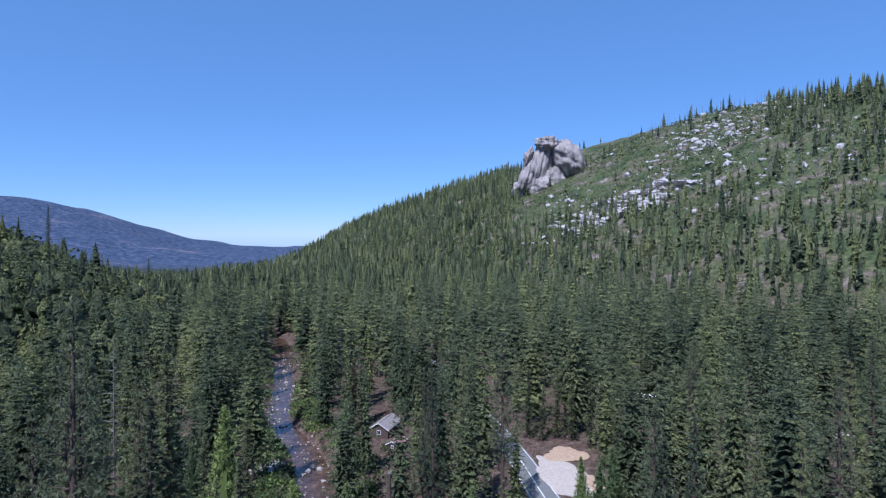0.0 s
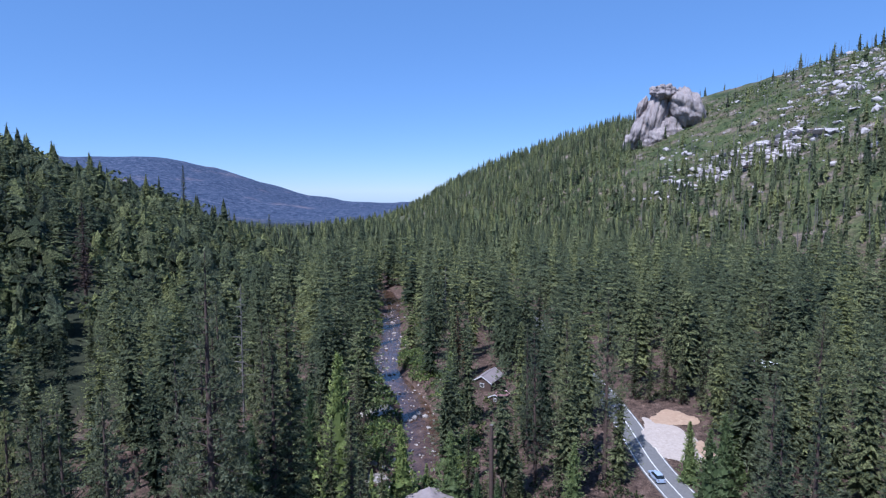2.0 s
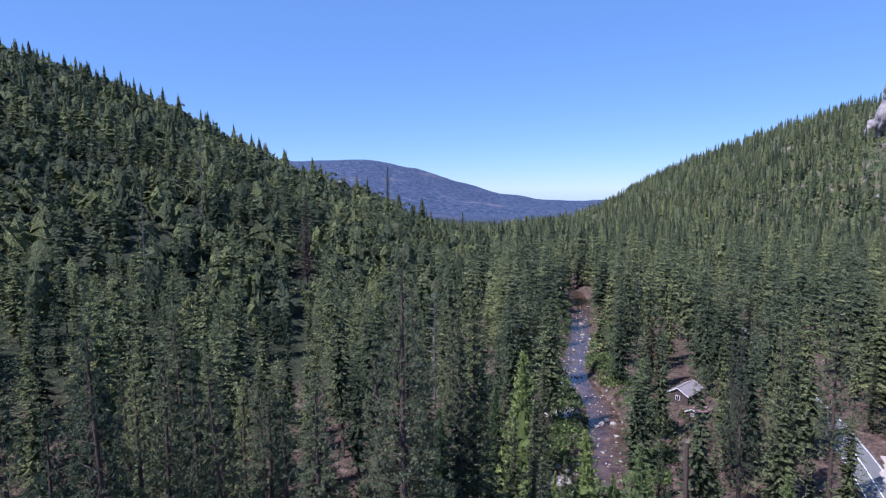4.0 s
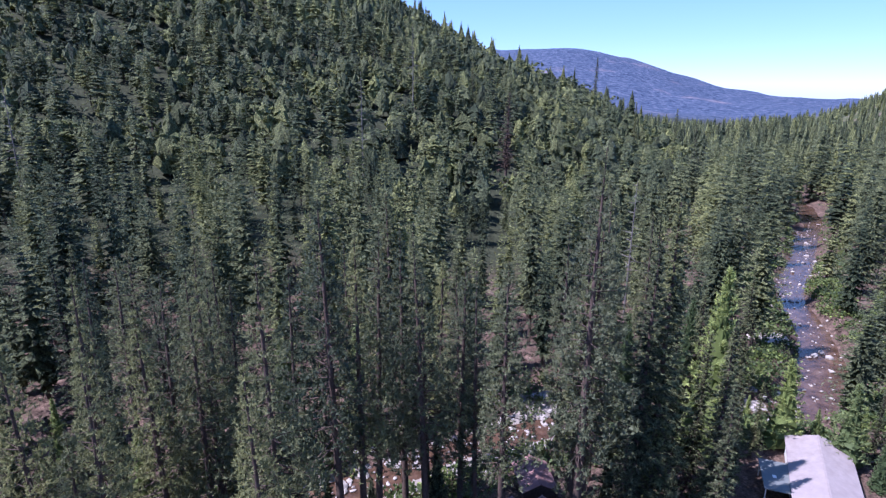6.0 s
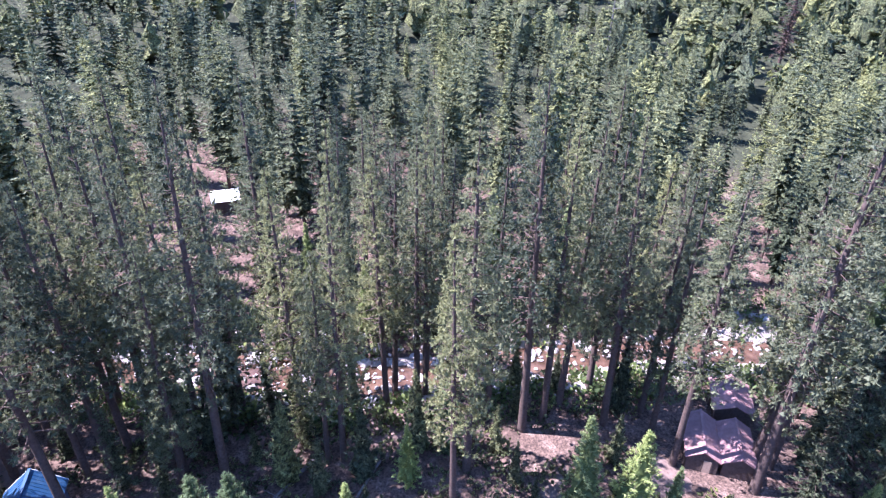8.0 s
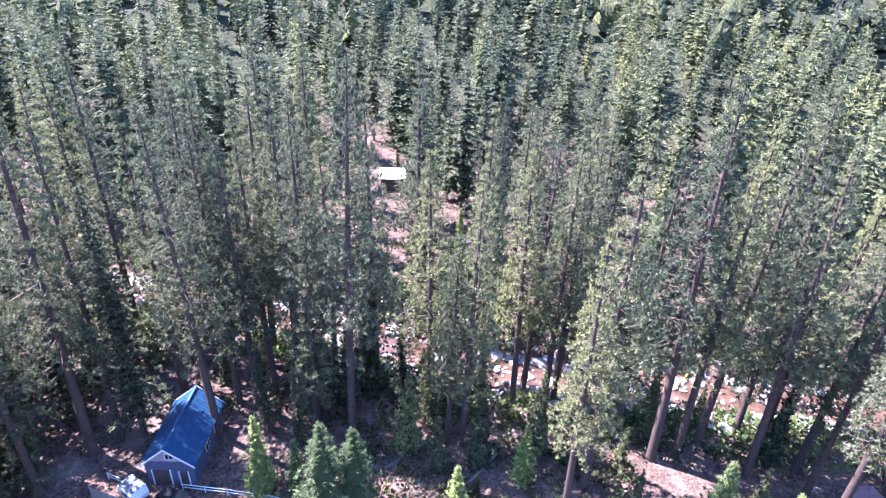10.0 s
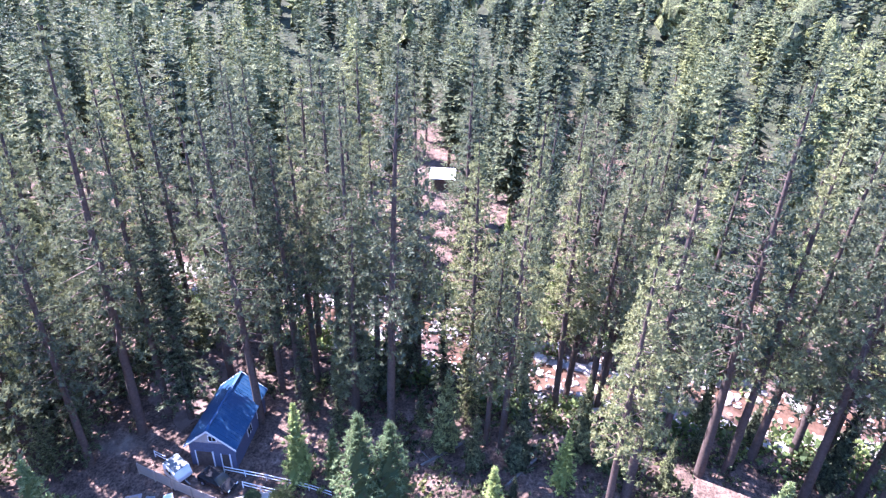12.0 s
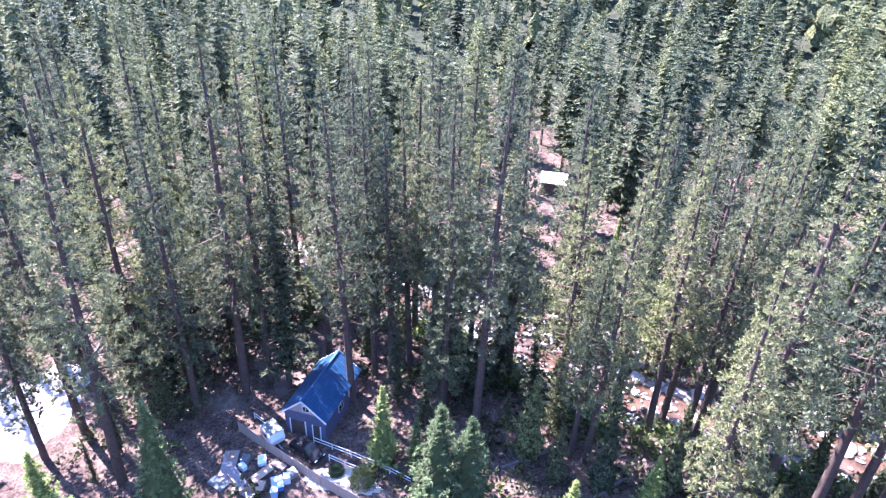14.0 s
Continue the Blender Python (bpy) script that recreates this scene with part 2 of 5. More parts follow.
def slope_share(x, y):
    """0 on the valley floor, 1 at the crest of the hills."""
    az, r = bearing(x, y), np.hypot(x, y)
    toe, crest = table(SLOPES, 1, az), table(SLOPES, 2, az)
    return np.clip((r - toe) / (crest - toe), 0, 1)


def height(x, y):
    x, y = np.asarray(x, dtype=float), np.asarray(y, dtype=float)
    az, r = bearing(x, y), np.hypot(x, y)
    crest, top = table(SLOPES, 2, az), table(SLOPES, 3, az)
    u = slope_share(x, y)
    low = floor_height(x, y)
    z = low + (top - low) * (0.75 * u + 0.25 * u * u * (3 - 2 * u))
    back = smooth(r, crest, crest * 1.9)
    z = z + (np.minimum(top, 30) * 0.4 - 45 - z) * back
    z = z + (table(FAR, 1, az) - z) * smooth(r, 2100, 3500)
    z = z - 260 * smooth(r, 3650, 4700)
    z = z + fractal(x, y, 260, 4, 3) * 46 * smooth(u, 0.0, 0.35) * (1 - 0.55 * smooth(u, 0.8, 1.0) * (1 - back))
    z = z + fractal(x, y, 420, 4, 9) * 60 * smooth(r, 2100, 3000)
    z = z + fractal(x, y, 24, 3, 5) * 1.6
    d, _ = path_distance(x, y, RIVER)
    bed = 1 - smooth(d + fractal(x, y, 18, 2, 8) * 5, 4.0, 8.5)
    z = z * (1 - bed) + (floor_height(x, y) - 3.3) * bed
    d, _ = path_distance(x, y, ROAD)
    flat = 1 - smooth(d, 5, 14)
    for cx, cy, r in YARDS:
        flat = np.maximum(flat, 1 - smooth(np.hypot(x - cx, y - cy), r, r + 8))
    return z * (1 - flat) + (floor_height(x, y) + 0.1) * flat


def make_ground():
    rings = np.concatenate([np.arange(0, 140, 2.0), 140 * 1.028 ** np.arange(0, 128)])
    rings = rings[rings < 4750]
    n = 440
    ang = np.linspace(-math.pi, math.pi, n, endpoint=False)
    rr, aa = np.meshgrid(rings, ang, indexing="ij")
    x, y = -rr * np.sin(aa), rr * np.cos(aa)
    z = height(x, y)
    verts = np.stack([x, y, z], -1).reshape(-1, 3)
    i, j = np.meshgrid(np.arange(len(rings) - 1), np.arange(n), indexing="ij")
    k = (j + 1) % n
    faces = np.stack([i * n + j, i * n + k, (i + 1) * n + k, (i + 1) * n + j], -1).reshape(-1, 4)
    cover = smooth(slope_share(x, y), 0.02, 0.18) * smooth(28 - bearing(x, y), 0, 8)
    # beyond 1700 m the ground takes on the haze-blue forest colour
    me = mesh_from("ground", verts, faces, M_GROUND, True, {"slope_cover": cover.ravel(), "wooded_slope": (smooth(slope_share(x, y), 0.0, 0.06) * smooth(bearing(x, y), 20, 28)).ravel(), "far_haze_woods": smooth(rr, 1700, 2300).ravel()})
    return tagged(new("ground", me), "forested valley floor and hillsides of brown soil and dry brush", "ground", kind="structure")


make_ground()


def ribbon(line, half, lift, step, wobble=0.0):
    """Vertices and faces of a strip that follows a polyline over the ground."""
    pts = []
    for (ax, ay), (bx, by) in zip(line, line[1:]):
        n = max(1, int(math.hypot(bx - ax, by - ay) / step))
        pts += [(ax + (bx - ax) * i / n, ay + (by - ay) * i / n) for i in range(n)]
    p = np.array(pts)
    for _ in range(6):
        p[1:-1] = (p[:-2] + 2 * p[1:-1] + p[2:]) / 4
    d = np.gradient(p, axis=0)
    d /= np.linalg.norm(d, axis=1)[:, None]
    side = np.stack([-d[:, 1], d[:, 0]], 1)
    cols = []
    half = half(p[:, 1])[:, None] if callable(half) else half
    for k in (-1, -0.5, 0, 0.5, 1):
        q = p + side * half * k
        cols.append(np.column_stack([q, lift(q[:, 0], q[:, 1])]))
    v = np.stack(cols, 1).reshape(-1, 3)
    i, j = np.meshgrid(np.arange(len(p) - 1), np.arange(4), indexing="ij")
    a = i * 5 + j
    return v, np.stack([a, a + 1, a + 6, a + 5], -1).reshape(-1, 4)


v, f = ribbon(RIVER, lambda y: 4.8 + 2.4 * smooth(y, 85, 120), lambda x, y: floor_height(x, y) - 2.85, 4)
tagged(new("river", mesh_from("river", v, f, M_WATER, True)), "shallow brown mountain river with white riffles over stones", "river", kind="structure")


# ---- trees ----
def tufts(rng, at, way, size, blades, spread, thin=0.22, kite=False):
    """Bunches of pointed blades: at and way are (n, 3), size is (n,). Each blade is a sliver, or a kite for leaves and fronds."""
    n = len(at)
    d = np.repeat(way, blades, 0) + rng.normal(0, spread, (n * blades, 3))
    d /= np.linalg.norm(d, axis=1)[:, None]
    s = np.repeat(size, blades) * rng.uniform(0.7, 1.25, n * blades)
    o = np.repeat(at, blades, 0)
    w = np.cross(d, rng.normal(0, 1, (n * blades, 3)))
    w /= np.linalg.norm(w, axis=1)[:, None] + 1e-6
    wide = w * (s * thin)[:, None]
    mid = o + d * (s * 0.45)[:, None]
    tip = o + d * s[:, None]
    if kite:
        v = np.stack([o, mid - wide, tip, mid + wide], 1).reshape(-1, 3)
        q = np.arange(n * blades)[:, None] * 4
        return v, np.concatenate([q + np.array([0, 1, 2]), q + np.array([0, 2, 3])])
    v = np.stack([o + d * (s * 0.12)[:, None] - wide * 0.6, tip, mid + wide], 1).reshape(-1, 3)
    return v, np.arange(n * blades * 3).reshape(-1, 3)


def clumps(rng, at, way, size, blades, spread=1.0, thin=0.34, flat=1.0):
    """Round bunches of needles: pointed blades that spread from one shared heart. at, way (n, 3); size (n,)."""
    n = len(at)
    d = way[:, None] + rng.normal(0, spread, (n, blades, 3)) * np.array([1, 1, flat])
    d /= np.linalg.norm(d, axis=2)[..., None] + 1e-6
    w = np.cross(d, rng.normal(0, 1, (n, blades, 3)))
    w /= np.linalg.norm(w, axis=2)[..., None] + 1e-6
    s = (size[:, None] * rng.uniform(0.65, 1.25, (n, blades)))[..., None]
    rim = at[:, None] + d * s * 0.6 + w * s * thin
    tip = at[:, None] + d * s
    v = np.concatenate([at[:, None], rim, tip], 1).reshape(-1, 3)
    k = np.arange(blades)
    one = np.stack([np.zeros(blades, int), 1 + k, 1 + blades + k], 1)
    return v, (one[None] + (np.arange(n) * (1 + 2 * blades))[:, None, None]).reshape(-1, 3)


def pads(rng, at, way, size, points, stretch=1.0, droop=0.35, raise_=0.25, rough=0.16):
    """Tufts and sprays: a ragged little dome each, pointed at its rim, drawn out along way. at, way (n, 3); size (n,)."""
    n = len(at)
    a = way / (np.linalg.norm(way, axis=1)[:, None] + 1e-6)
    side = np.cross(np.array([0, 0, 1.0]), a) + np.array([1e-4, 0, 0])
    side /= np.linalg.norm(side, axis=1)[:, None]
    up = np.cross(a, side)
    ang = (np.arange(points) + rng.uniform(-0.3, 0.3, (n, points))) * 2 * math.pi / points + rng.uniform(0, 6.28, (n, 1))
    r = size[:, None] * np.where(np.arange(points) % 2 == 0, 1.0, 0.5) * rng.uniform(0.7, 1.3, (n, points))
    lift = -droop * r + rng.normal(0, rough, (n, points)) * size[:, None]
    rim = at[:, None] + a[:, None] * (np.cos(ang) * r * stretch)[..., None] + side[:, None] * (np.sin(ang) * r)[..., None] + up[:, None] * lift[..., None]
    top = at + up * (size * raise_)[:, None]
    v = np.concatenate([top[:, None], rim], 1).reshape(-1, 3)
    k = np.arange(points)
    one = np.stack([np.zeros(points, int), 1 + k, 1 + (k + 1) % points], 1)
    return v, (one[None] + (np.arange(n) * (points + 1))[:, None, None]).reshape(-1, 3)


def skirts(rng, z0, z1, radius, power, tiers, sides, base=0.02):
    """The mass of a conifer's crown: whorls of boughs, each one ragged at its rim and undercut below."""
    rings, th = [], (z1 - z0) / tiers
    tips = np.arange(sides) % 2 == 0
    for i in range(tiers):
        u = i / tiers
        big = radius * ((1 - u) ** power + base) * rng.uniform(0.88, 1.12)
        twist = rng.uniform()
        for inner in (True, False):
            a = (np.arange(sides) + twist + rng.normal(0, 0.18, sides)) * 2 * math.pi / sides
            r = big * rng.uniform(0.55, 0.85, sides) if inner else big * np.where(tips, rng.uniform(0.8, 1.3, sides), rng.uniform(0.55, 0.95, sides))
            z = z0 + th * (i + rng.uniform(0.1, 0.7, sides)) if inner else z0 + th * (i + np.where(tips, rng.uniform(-0.9, 0.3, sides), rng.uniform(-0.4, 0.6, sides)))
            rings.append(np.stack([np.cos(a) * r, np.sin(a) * r, z], 1))
    n = len(rings)
    v = np.concatenate(rings + [np.array([[0, 0, z1 + 0.3 * th]])])
    f = []
    for i in range(n - 1):
        for k in range(sides):
            p, q = i * sides + k, i * sides + (k + 1) % sides
            f += [(p, q, q + sides), (p, q + sides, p + sides)]
    f += [((n - 1) * sides + k, (n - 1) * sides + (k + 1) % sides, n * sides) for k in range(sides)]
    return v, np.array(f)


def whorls(rng, z0, z1, radius, blunt, tiers, points, droop=0.4, foot=0.6):
    """The boughs of a conifer as ragged drooping tiers round the trunk, wide below and short at the top."""
    u = np.clip((np.arange(tiers) + rng.uniform(-0.3, 0.3, tiers)) / tiers, 0, 1)
    size = radius * (np.minimum(1.0, foot + 1.8 * u) * (1 - u) ** blunt + 0.03) * rng.uniform(0.85, 1.15, tiers)
    a = rng.uniform(0, 6.28, tiers)
    at = np.stack([rng.normal(0, 0.06, tiers) * size, rng.normal(0, 0.06, tiers) * size, z0 + (z1 - z0) * u + 0.2 * size], 1)
    return pads(rng, at, np.stack([np.cos(a), np.sin(a), rng.normal(0, 0.1, tiers)], 1), size, points, 1.0, droop, 0.3, 0.11)


def limb(a, b, ra, rb, sides=3):
    """A tapered stick from a to b: vertices and quads."""
    a, b = np.array(a, float), np.array(b, float)
    d = b - a
    d /= np.linalg.norm(d) + 1e-9
    u = np.cross(d, (0.3, 0.8, 0.5))
    u /= np.linalg.norm(u)
    w = np.cross(d, u)
    ang = np.arange(sides) * 2 * math.pi / sides
    ring = np.cos(ang)[:, None] * u + np.sin(ang)[:, None] * w
    v = np.concatenate([a + ring * ra, b + ring * rb])
    f = np.array([(i, (i + 1) % sides, sides + (i + 1) % sides, sides + i) for i in range(sides)])
    return v, f


def join(pieces):
    vs, fs, n = [], [], 0
    for v, f in pieces:
        vs.append(v)
        fs.append(f + n)
        n += len(v)
    return np.concatenate(vs), np.concatenate(fs)


def conifer(seed, h, start, radius, branches, per, blades, size, habit="pine"):
    """Trunk and crown of a conifer of height h: start is the share of bare trunk, per the bunches along each branch."""
    rng = np.random.default_rng(seed)
    wood = []
    r0 = h * 0.0115
    bend = rng.normal(0, 0.006 * h, 2)
    levels = np.linspace(0, 1, 8)
    mids = [np.array([bend[0] * t * t, bend[1] * t * t, h * t]) for t in levels]
    for i in range(7):
        wood.append(limb(mids[i], mids[i + 1], r0 * (1 - levels[i]) ** 0.8 + 0.03, r0 * (1 - levels[i + 1]) ** 0.8 + 0.03, 8))
    at, way, sizes = [], [], []
    lop = rng.uniform(0, 2 * math.pi)
    for b in range(branches):
        if habit == "pine":
            whorl = b // 5
            u = (whorl + rng.uniform(-0.2, 0.2) + 0.5) * 5 / branches
            az = whorl * 1.1 + (b % 5) * math.pi * 0.4 + rng.normal(0, 0.28)
            reach = radius * (min(1.0, 0.6 + 1.8 * u) * (1 - u) ** 0.85 + 0.03) * rng.uniform(0.7, 1.2) * (1 + 0.15 * math.cos(az - lop))
            rise = -0.22 + 0.75 * u + rng.normal(0, 0.1)
        elif habit in ("fir", "dead"):
            u = (b + rng.uniform(0, 1)) / branches
            az = b * 2.39996 + rng.normal(0, 0.35)
            reach = radius * (min(1.0, 0.75 + 2 * u) * (1 - u) ** 0.8 + 0.015) * rng.uniform(0.78, 1.15)
            rise = -0.32 + 0.6 * u + rng.normal(0, 0.07)
        else:
            u = (b + rng.uniform(0, 1)) / branches
            az = b * 2.39996 + rng.normal(0, 0.35)
            reach = radius * (min(1.0, 0.8 + 1.5 * u) * (1 - u) ** 0.95 + 0.02) * rng.uniform(0.82, 1.12)
            rise = 0.1 + 0.7 * u + rng.normal(0, 0.1)
        z = h * (start + (1 - start) * min(u, 1.0) * 0.985)
        root = np.array([bend[0] * (z / h) ** 2, bend[1] * (z / h) ** 2, z])
        d = np.array([math.cos(az), math.sin(az), rise])
        if reach > 0.7:
            wood.append(limb(root, root + d * reach * 0.9, 0.025 + 0.014 * reach, 0.012))
        side = np.array([-math.sin(az), math.cos(az), 0])
        full = per
        if habit == "pine":
            full = max(2, int(per * (0.3 + 0.9 * reach / radius) * (0.5 if u < 0.12 else 1.0)))
            t = rng.uniform(0.2, 1.0, full) ** 0.6
            spread = 0.24 * reach * (1.25 - 0.6 * t) + 0.12
        else:
            t = rng.uniform(0.15, 1.0, full) ** 0.75
            spread = 0.36 * (1.1 - t) * reach
        p = root + d * (t * reach)[:, None] + side * (rng.uniform(-1, 1, full) * spread)[:, None]
        p[:, 2] += rng.normal(0.12, 0.06 * reach + 0.08, full) if habit not in ("fir", "dead") else -0.12 * reach * t * t + rng.normal(0, 0.06, full)
        at.append(p)
        out = d * 0.8 + np.array([0, 0, 0.45 if habit not in ("fir", "dead") else 0.05])
        way.append(np.repeat((out / np.linalg.norm(out))[None], full, 0) + side * rng.uniform(-0.5, 0.5, full)[:, None])
        sizes.append(size * rng.uniform(0.7, 1.3, full) * (0.6 + 0.4 * (1 - u)))
    at, way, sizes = np.concatenate(at), np.concatenate(way), np.concatenate(sizes)
    if habit == "pine":
        hearts = pads(rng, at, way * np.array([1, 1, 0.5]) + rng.normal(0, 0.3, way.shape), sizes * 0.5, 5, 1.0, 0.6, 0.4)
        crown_v, crown_f = clumps(rng, at, way * 0.4 + np.array([0, 0, 0.45]), sizes, blades, 0.55, 0.105)
    else:
        layered = habit != "cedar" and habit != "sapling"
        hearts = pads(rng, at, way + rng.normal(0, 0.2, way.shape), sizes * 0.6, 4, 1.6 if layered else 1.1, 0.4, 0.2)
        crown_v, crown_f = clumps(rng, at, way * 0.8, sizes, blades, 0.7, 0.13, 0.45 if layered else 0.9)
    outer = len(crown_f)
    crown_v, crown_f = join([(crown_v, crown_f), hearts])
    if habit != "pine":
        if layered:
            core = whorls(rng, h * (start + 0.02), h * 0.97, radius * 0.42, 0.8, 36, 14, 0.2, 0.75)
        else:
            core = skirts(rng, h * (start + 0.03), h * 0.95, radius * 0.6, 0.9, 14, 8)
        crown_v, crown_f = join([(crown_v, crown_f), core])
    wood_v, wood_f = join(wood)
    return wood_v, wood_f, crown_v, crown_f, outer


# habit: label, material, bare share, width, branches, bunches, blades, bunch size
HABITS = {
    "pine": ("tall ponderosa pine with a bare reddish trunk and tufted crown", M_PINE, 0.25, 4.4, 125, 12, 12, 0.55),
    "fir": ("dark green fir with dense layered drooping branches", M_FIR, 0.08, 4.6, 140, 6, 7, 0.7),
    "cedar": ("bright green young incense cedar with a dense pointed crown", M_CEDAR, 0.02, 3.0, 110, 6, 7, 0.5),
}
HABITS["sapling"] = ("small dark fir growing under the tall pines", M_FIR, 0.03, 2.1, 50, 4, 5, 0.5)
CATEGORY = {"sapling": "fir sapling", "pine": "pine tree", "fir": "fir tree", "cedar": "cedar tree"}
GROUP = {"sapling": "fir saplings under the pines", "pine": "tall pines of the near forest", "fir": "firs of the near forest", "cedar": "young cedars of the near forest"}
MODELS = {}


def tree_models(kind, count):
    label, mat, start, width, nb, per, blades, size = HABITS[kind]
    h = {"cedar": 16.0, "sapling": 10.0}.get(kind, 40.0)
    made = []
    for i in range(count):
        s = start * (1 + 0.35 * math.sin(i * 2.3))
        wv, wf, cv, cf, outer = conifer(100 + i * 7 + len(kind), h, s, width * (1 + 0.18 * math.cos(i * 1.9)), nb, per, blades, size, kind)
        crown = mesh_from("crown", cv, cf, mat)
        crown.materials.append({"pine": M_PINE_INNER_SHADE, "dead": M_DEADNEEDLE, "cedar": M_CEDAR}.get(kind, M_INNER_SHADE))
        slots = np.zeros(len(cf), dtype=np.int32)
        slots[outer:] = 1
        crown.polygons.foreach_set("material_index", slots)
        made.append((mesh_from("trunk", wv, wf, M_BARK, True), crown, h))
    MODELS[kind] = made


tree_models("pine", 7)
tree_models("fir", 5)
tree_models("cedar", 3)
tree_models("sapling", 3)
tree_rng = np.random.default_rng(77)
PLANTED = []


def plant(kind, x, y, h, wide=1.0, label=""):
    """One tree as a thing of its own: trunk and crown under an Empty at its base."""
    trunk, crown, h0 = MODELS[kind][int(tree_rng.integers(len(MODELS[kind])))]
    ob = new(CATEGORY[kind].replace(" ", "_"))
    ob.empty_display_size = 0.5
    k = h / h0
    lean = tree_rng.normal(0, 0.8, 2)
    m = pose(x, y, float(height(x, y)) - 0.2, lean[0], lean[1], float(tree_rng.uniform(0, 360)))
    ob.matrix_basis = m @ Matrix.Diagonal((k * wide, k * wide, k, 1))
    for name, me in (("trunk", trunk), ("crown", crown)):
        child = new(name, me)
        child.parent = ob
    tagged(ob, label or HABITS[kind][0], CATEGORY[kind], GROUP[kind])
    PLANTED.append((x, y))
    return ob


# the trees that stand out, and a few pines added for shade, by bearing: x, y, height
PINES_HOUSE = [(-30.5, -44, 46), (-29.9, -54.5, 34), (-34.6, -53.6, 40), (-41.5, -42.3, 39), (-47, -39.2, 48), (-50.1, -37.5, 40), (-50.5, -49.5, 34), (-58.4, -33, 41), (-50.7, -25.4, 43), (-56.6, -24.8, 39),
               (-55.8, -21.9, 38), (-58.8, -20.5, 41), (-79.1, -80.7, 43), (-40.9, -49.1, 43), (-53.1, -69, 43), (-85, -59.1, 43), (-66.9, -29.1, 43), (-64.1, -18.7, 43), (-63, -30.3, 41), (-69.3, -17.6, 41),
               # (-46, -73), (-58, -74), (-42, -84): added to shade the ground by the clearing
               (-72, -46, 44), (-64, -62, 42), (-46, -73, 44), (-58, -74, 43), (-42, -84, 44)]
PINES_BANK = [(-51.8, -8.9, 47), (-54.9, 0.4, 38), (-51.2, 5, 37), (-51.3, 3.1, 30), (-65.1, 14.2, 41), (-59.5, 12, 37), (-60.1, 17.7, 39), (-76.1, 8.3, 40), (-63.1, -7.2, 43), (-54.8, -14.1, 43),
              (-63.4, -25, 34), (-51.5, -13.5, 33), (-45.6, 19.2, 44), (-50.1, 28.3, 47), (-55, 40.7, 41), (-53.8, 43.7, 36), (-53, 35, 42), (-66.3, 6.7, 43), (-59.9, 16.4, 40), (-50.9, 31.6, 42),
              (-48.4, 39.4, 42), (-42, 16.4, 36), (-49.4, 45.8, 37), (-45.9, 45.3, 37), (-55.7, 51.5, 35), (-61.8, 52, 37), (-68.8, 20, 40), (-54.1, 24.8, 40)]
PINES_RIVER = [(-40.1, 44.4, 40), (-34.1, 51.5, 52), (-37.6, 54.2, 42), (-36.6, 56, 43), (-50, 77, 44), (-50, 67, 38), (-54, 96, 38), (-49, 89, 36), (7.8, 116.7, 39), (-8.1, 123.3, 30), (0.5, 119.4, 34), (-5.5, 112, 33), (49.3, 130.9, 36), (86.3, 127, 37)]
FIRS_HOUSE = [(-78, -1.5, 30), (-95, 10, 36), (-62, -8, 26), (-58, -15, 22), (-50.1, -34.5, 34), (-52, -44, 30), (-46, -47, 26), (-55, -47, 33), (-60, -41, 30), (-44, -53, 24), (-66, -36, 32), (-52, -19.5, 15), (-56, -16, 18), (-50, -15, 13), (-58, -3, 20), (-54, 0.5, 16),
              (-47, -58, 28), (-43, -47, 25), (-40, -50, 28), (-52, -56, 36), (-57, -58, 38), (-42, -43, 21), (-39, -45, 17), (-41.7, -72.4, 16), (-42.9, -62.5, 18), (-38.1, -53.7, 12), (-33.7, -47.1, 9), (-29.5, -46.7, 7), (-50.3, -80.6, 24)]
FIRS_RIVER = [(-33.1, 65.9, 45), (-33.3, 61.8, 41), (-28.6, 76, 28), (-42, 111.7, 26), (-53.6, 98.7, 36), (-0.8, 109.5, 19), (-41.4, 100.2, 18), (-8.5, 104.4, 16), (-12.9, 105.1, 11), (70.3, 119, 23), (112.9, 177.6, 34), (39.6, 130, 22), (-43, 95, 28),
              (-27.2, 71.4, 30), (-22.8, 64.5, 26), (-36, 72, 30), (-41, 75, 27), (-33, 77, 25), (-38, 80, 24), (-46, 72, 30), (-30, 82, 20), (-28.5, 81, 16), (-33.5, 86, 22), (-30, 91, 14), (36, 124, 27), (-18.5, 110, 13), (-11, 205, 31), (-8.5, 199, 27)]
FIRS_PULLOUT = [(17.5, 166, 20), (21, 163, 17), (25.5, 165, 21), (29.5, 163.5, 17), (33.5, 158, 19), (36, 150, 18), (37, 141, 17), (34.5, 133, 15), (52, 178, 30), (56, 184, 32)]
CEDARS_HOUSE = [(-42.5, -17.5, 11.5), (-39.5, -9.8, 15), (-40, -6.6, 14), (-28.5, -35.5, 16), (-22, -42.5, 14), (-39, 4.2, 10.5), (-44, -14, 8), (-46, 12, 9), (-50, 18, 11), (-35.3, 35.5, 13), (-37.3, 30.2, 14), (-33.5, 39.4, 8), (-27.1, 59.7, 7)]
CEDARS_RIVER = [(-35.9, 86.6, 32), (-28.5, 98.3, 16), (29.4, 116, 16), (24, 119.2, 13), (-20, 100, 15), (63.1, 118.6, 18), (32.5, 120.5, 16), (-31, 150, 15), (1.8, 100, 15), (24.2, 103.2, 18), (-51, 86, 23), (-47, 99.5, 24), (-25, 103, 7), (-34, 93, 8), (-11, 98, 8), (-37, 105, 7), (-14.5, 97.5, 9), (-9, 108, 10), (-20, 108, 8)]
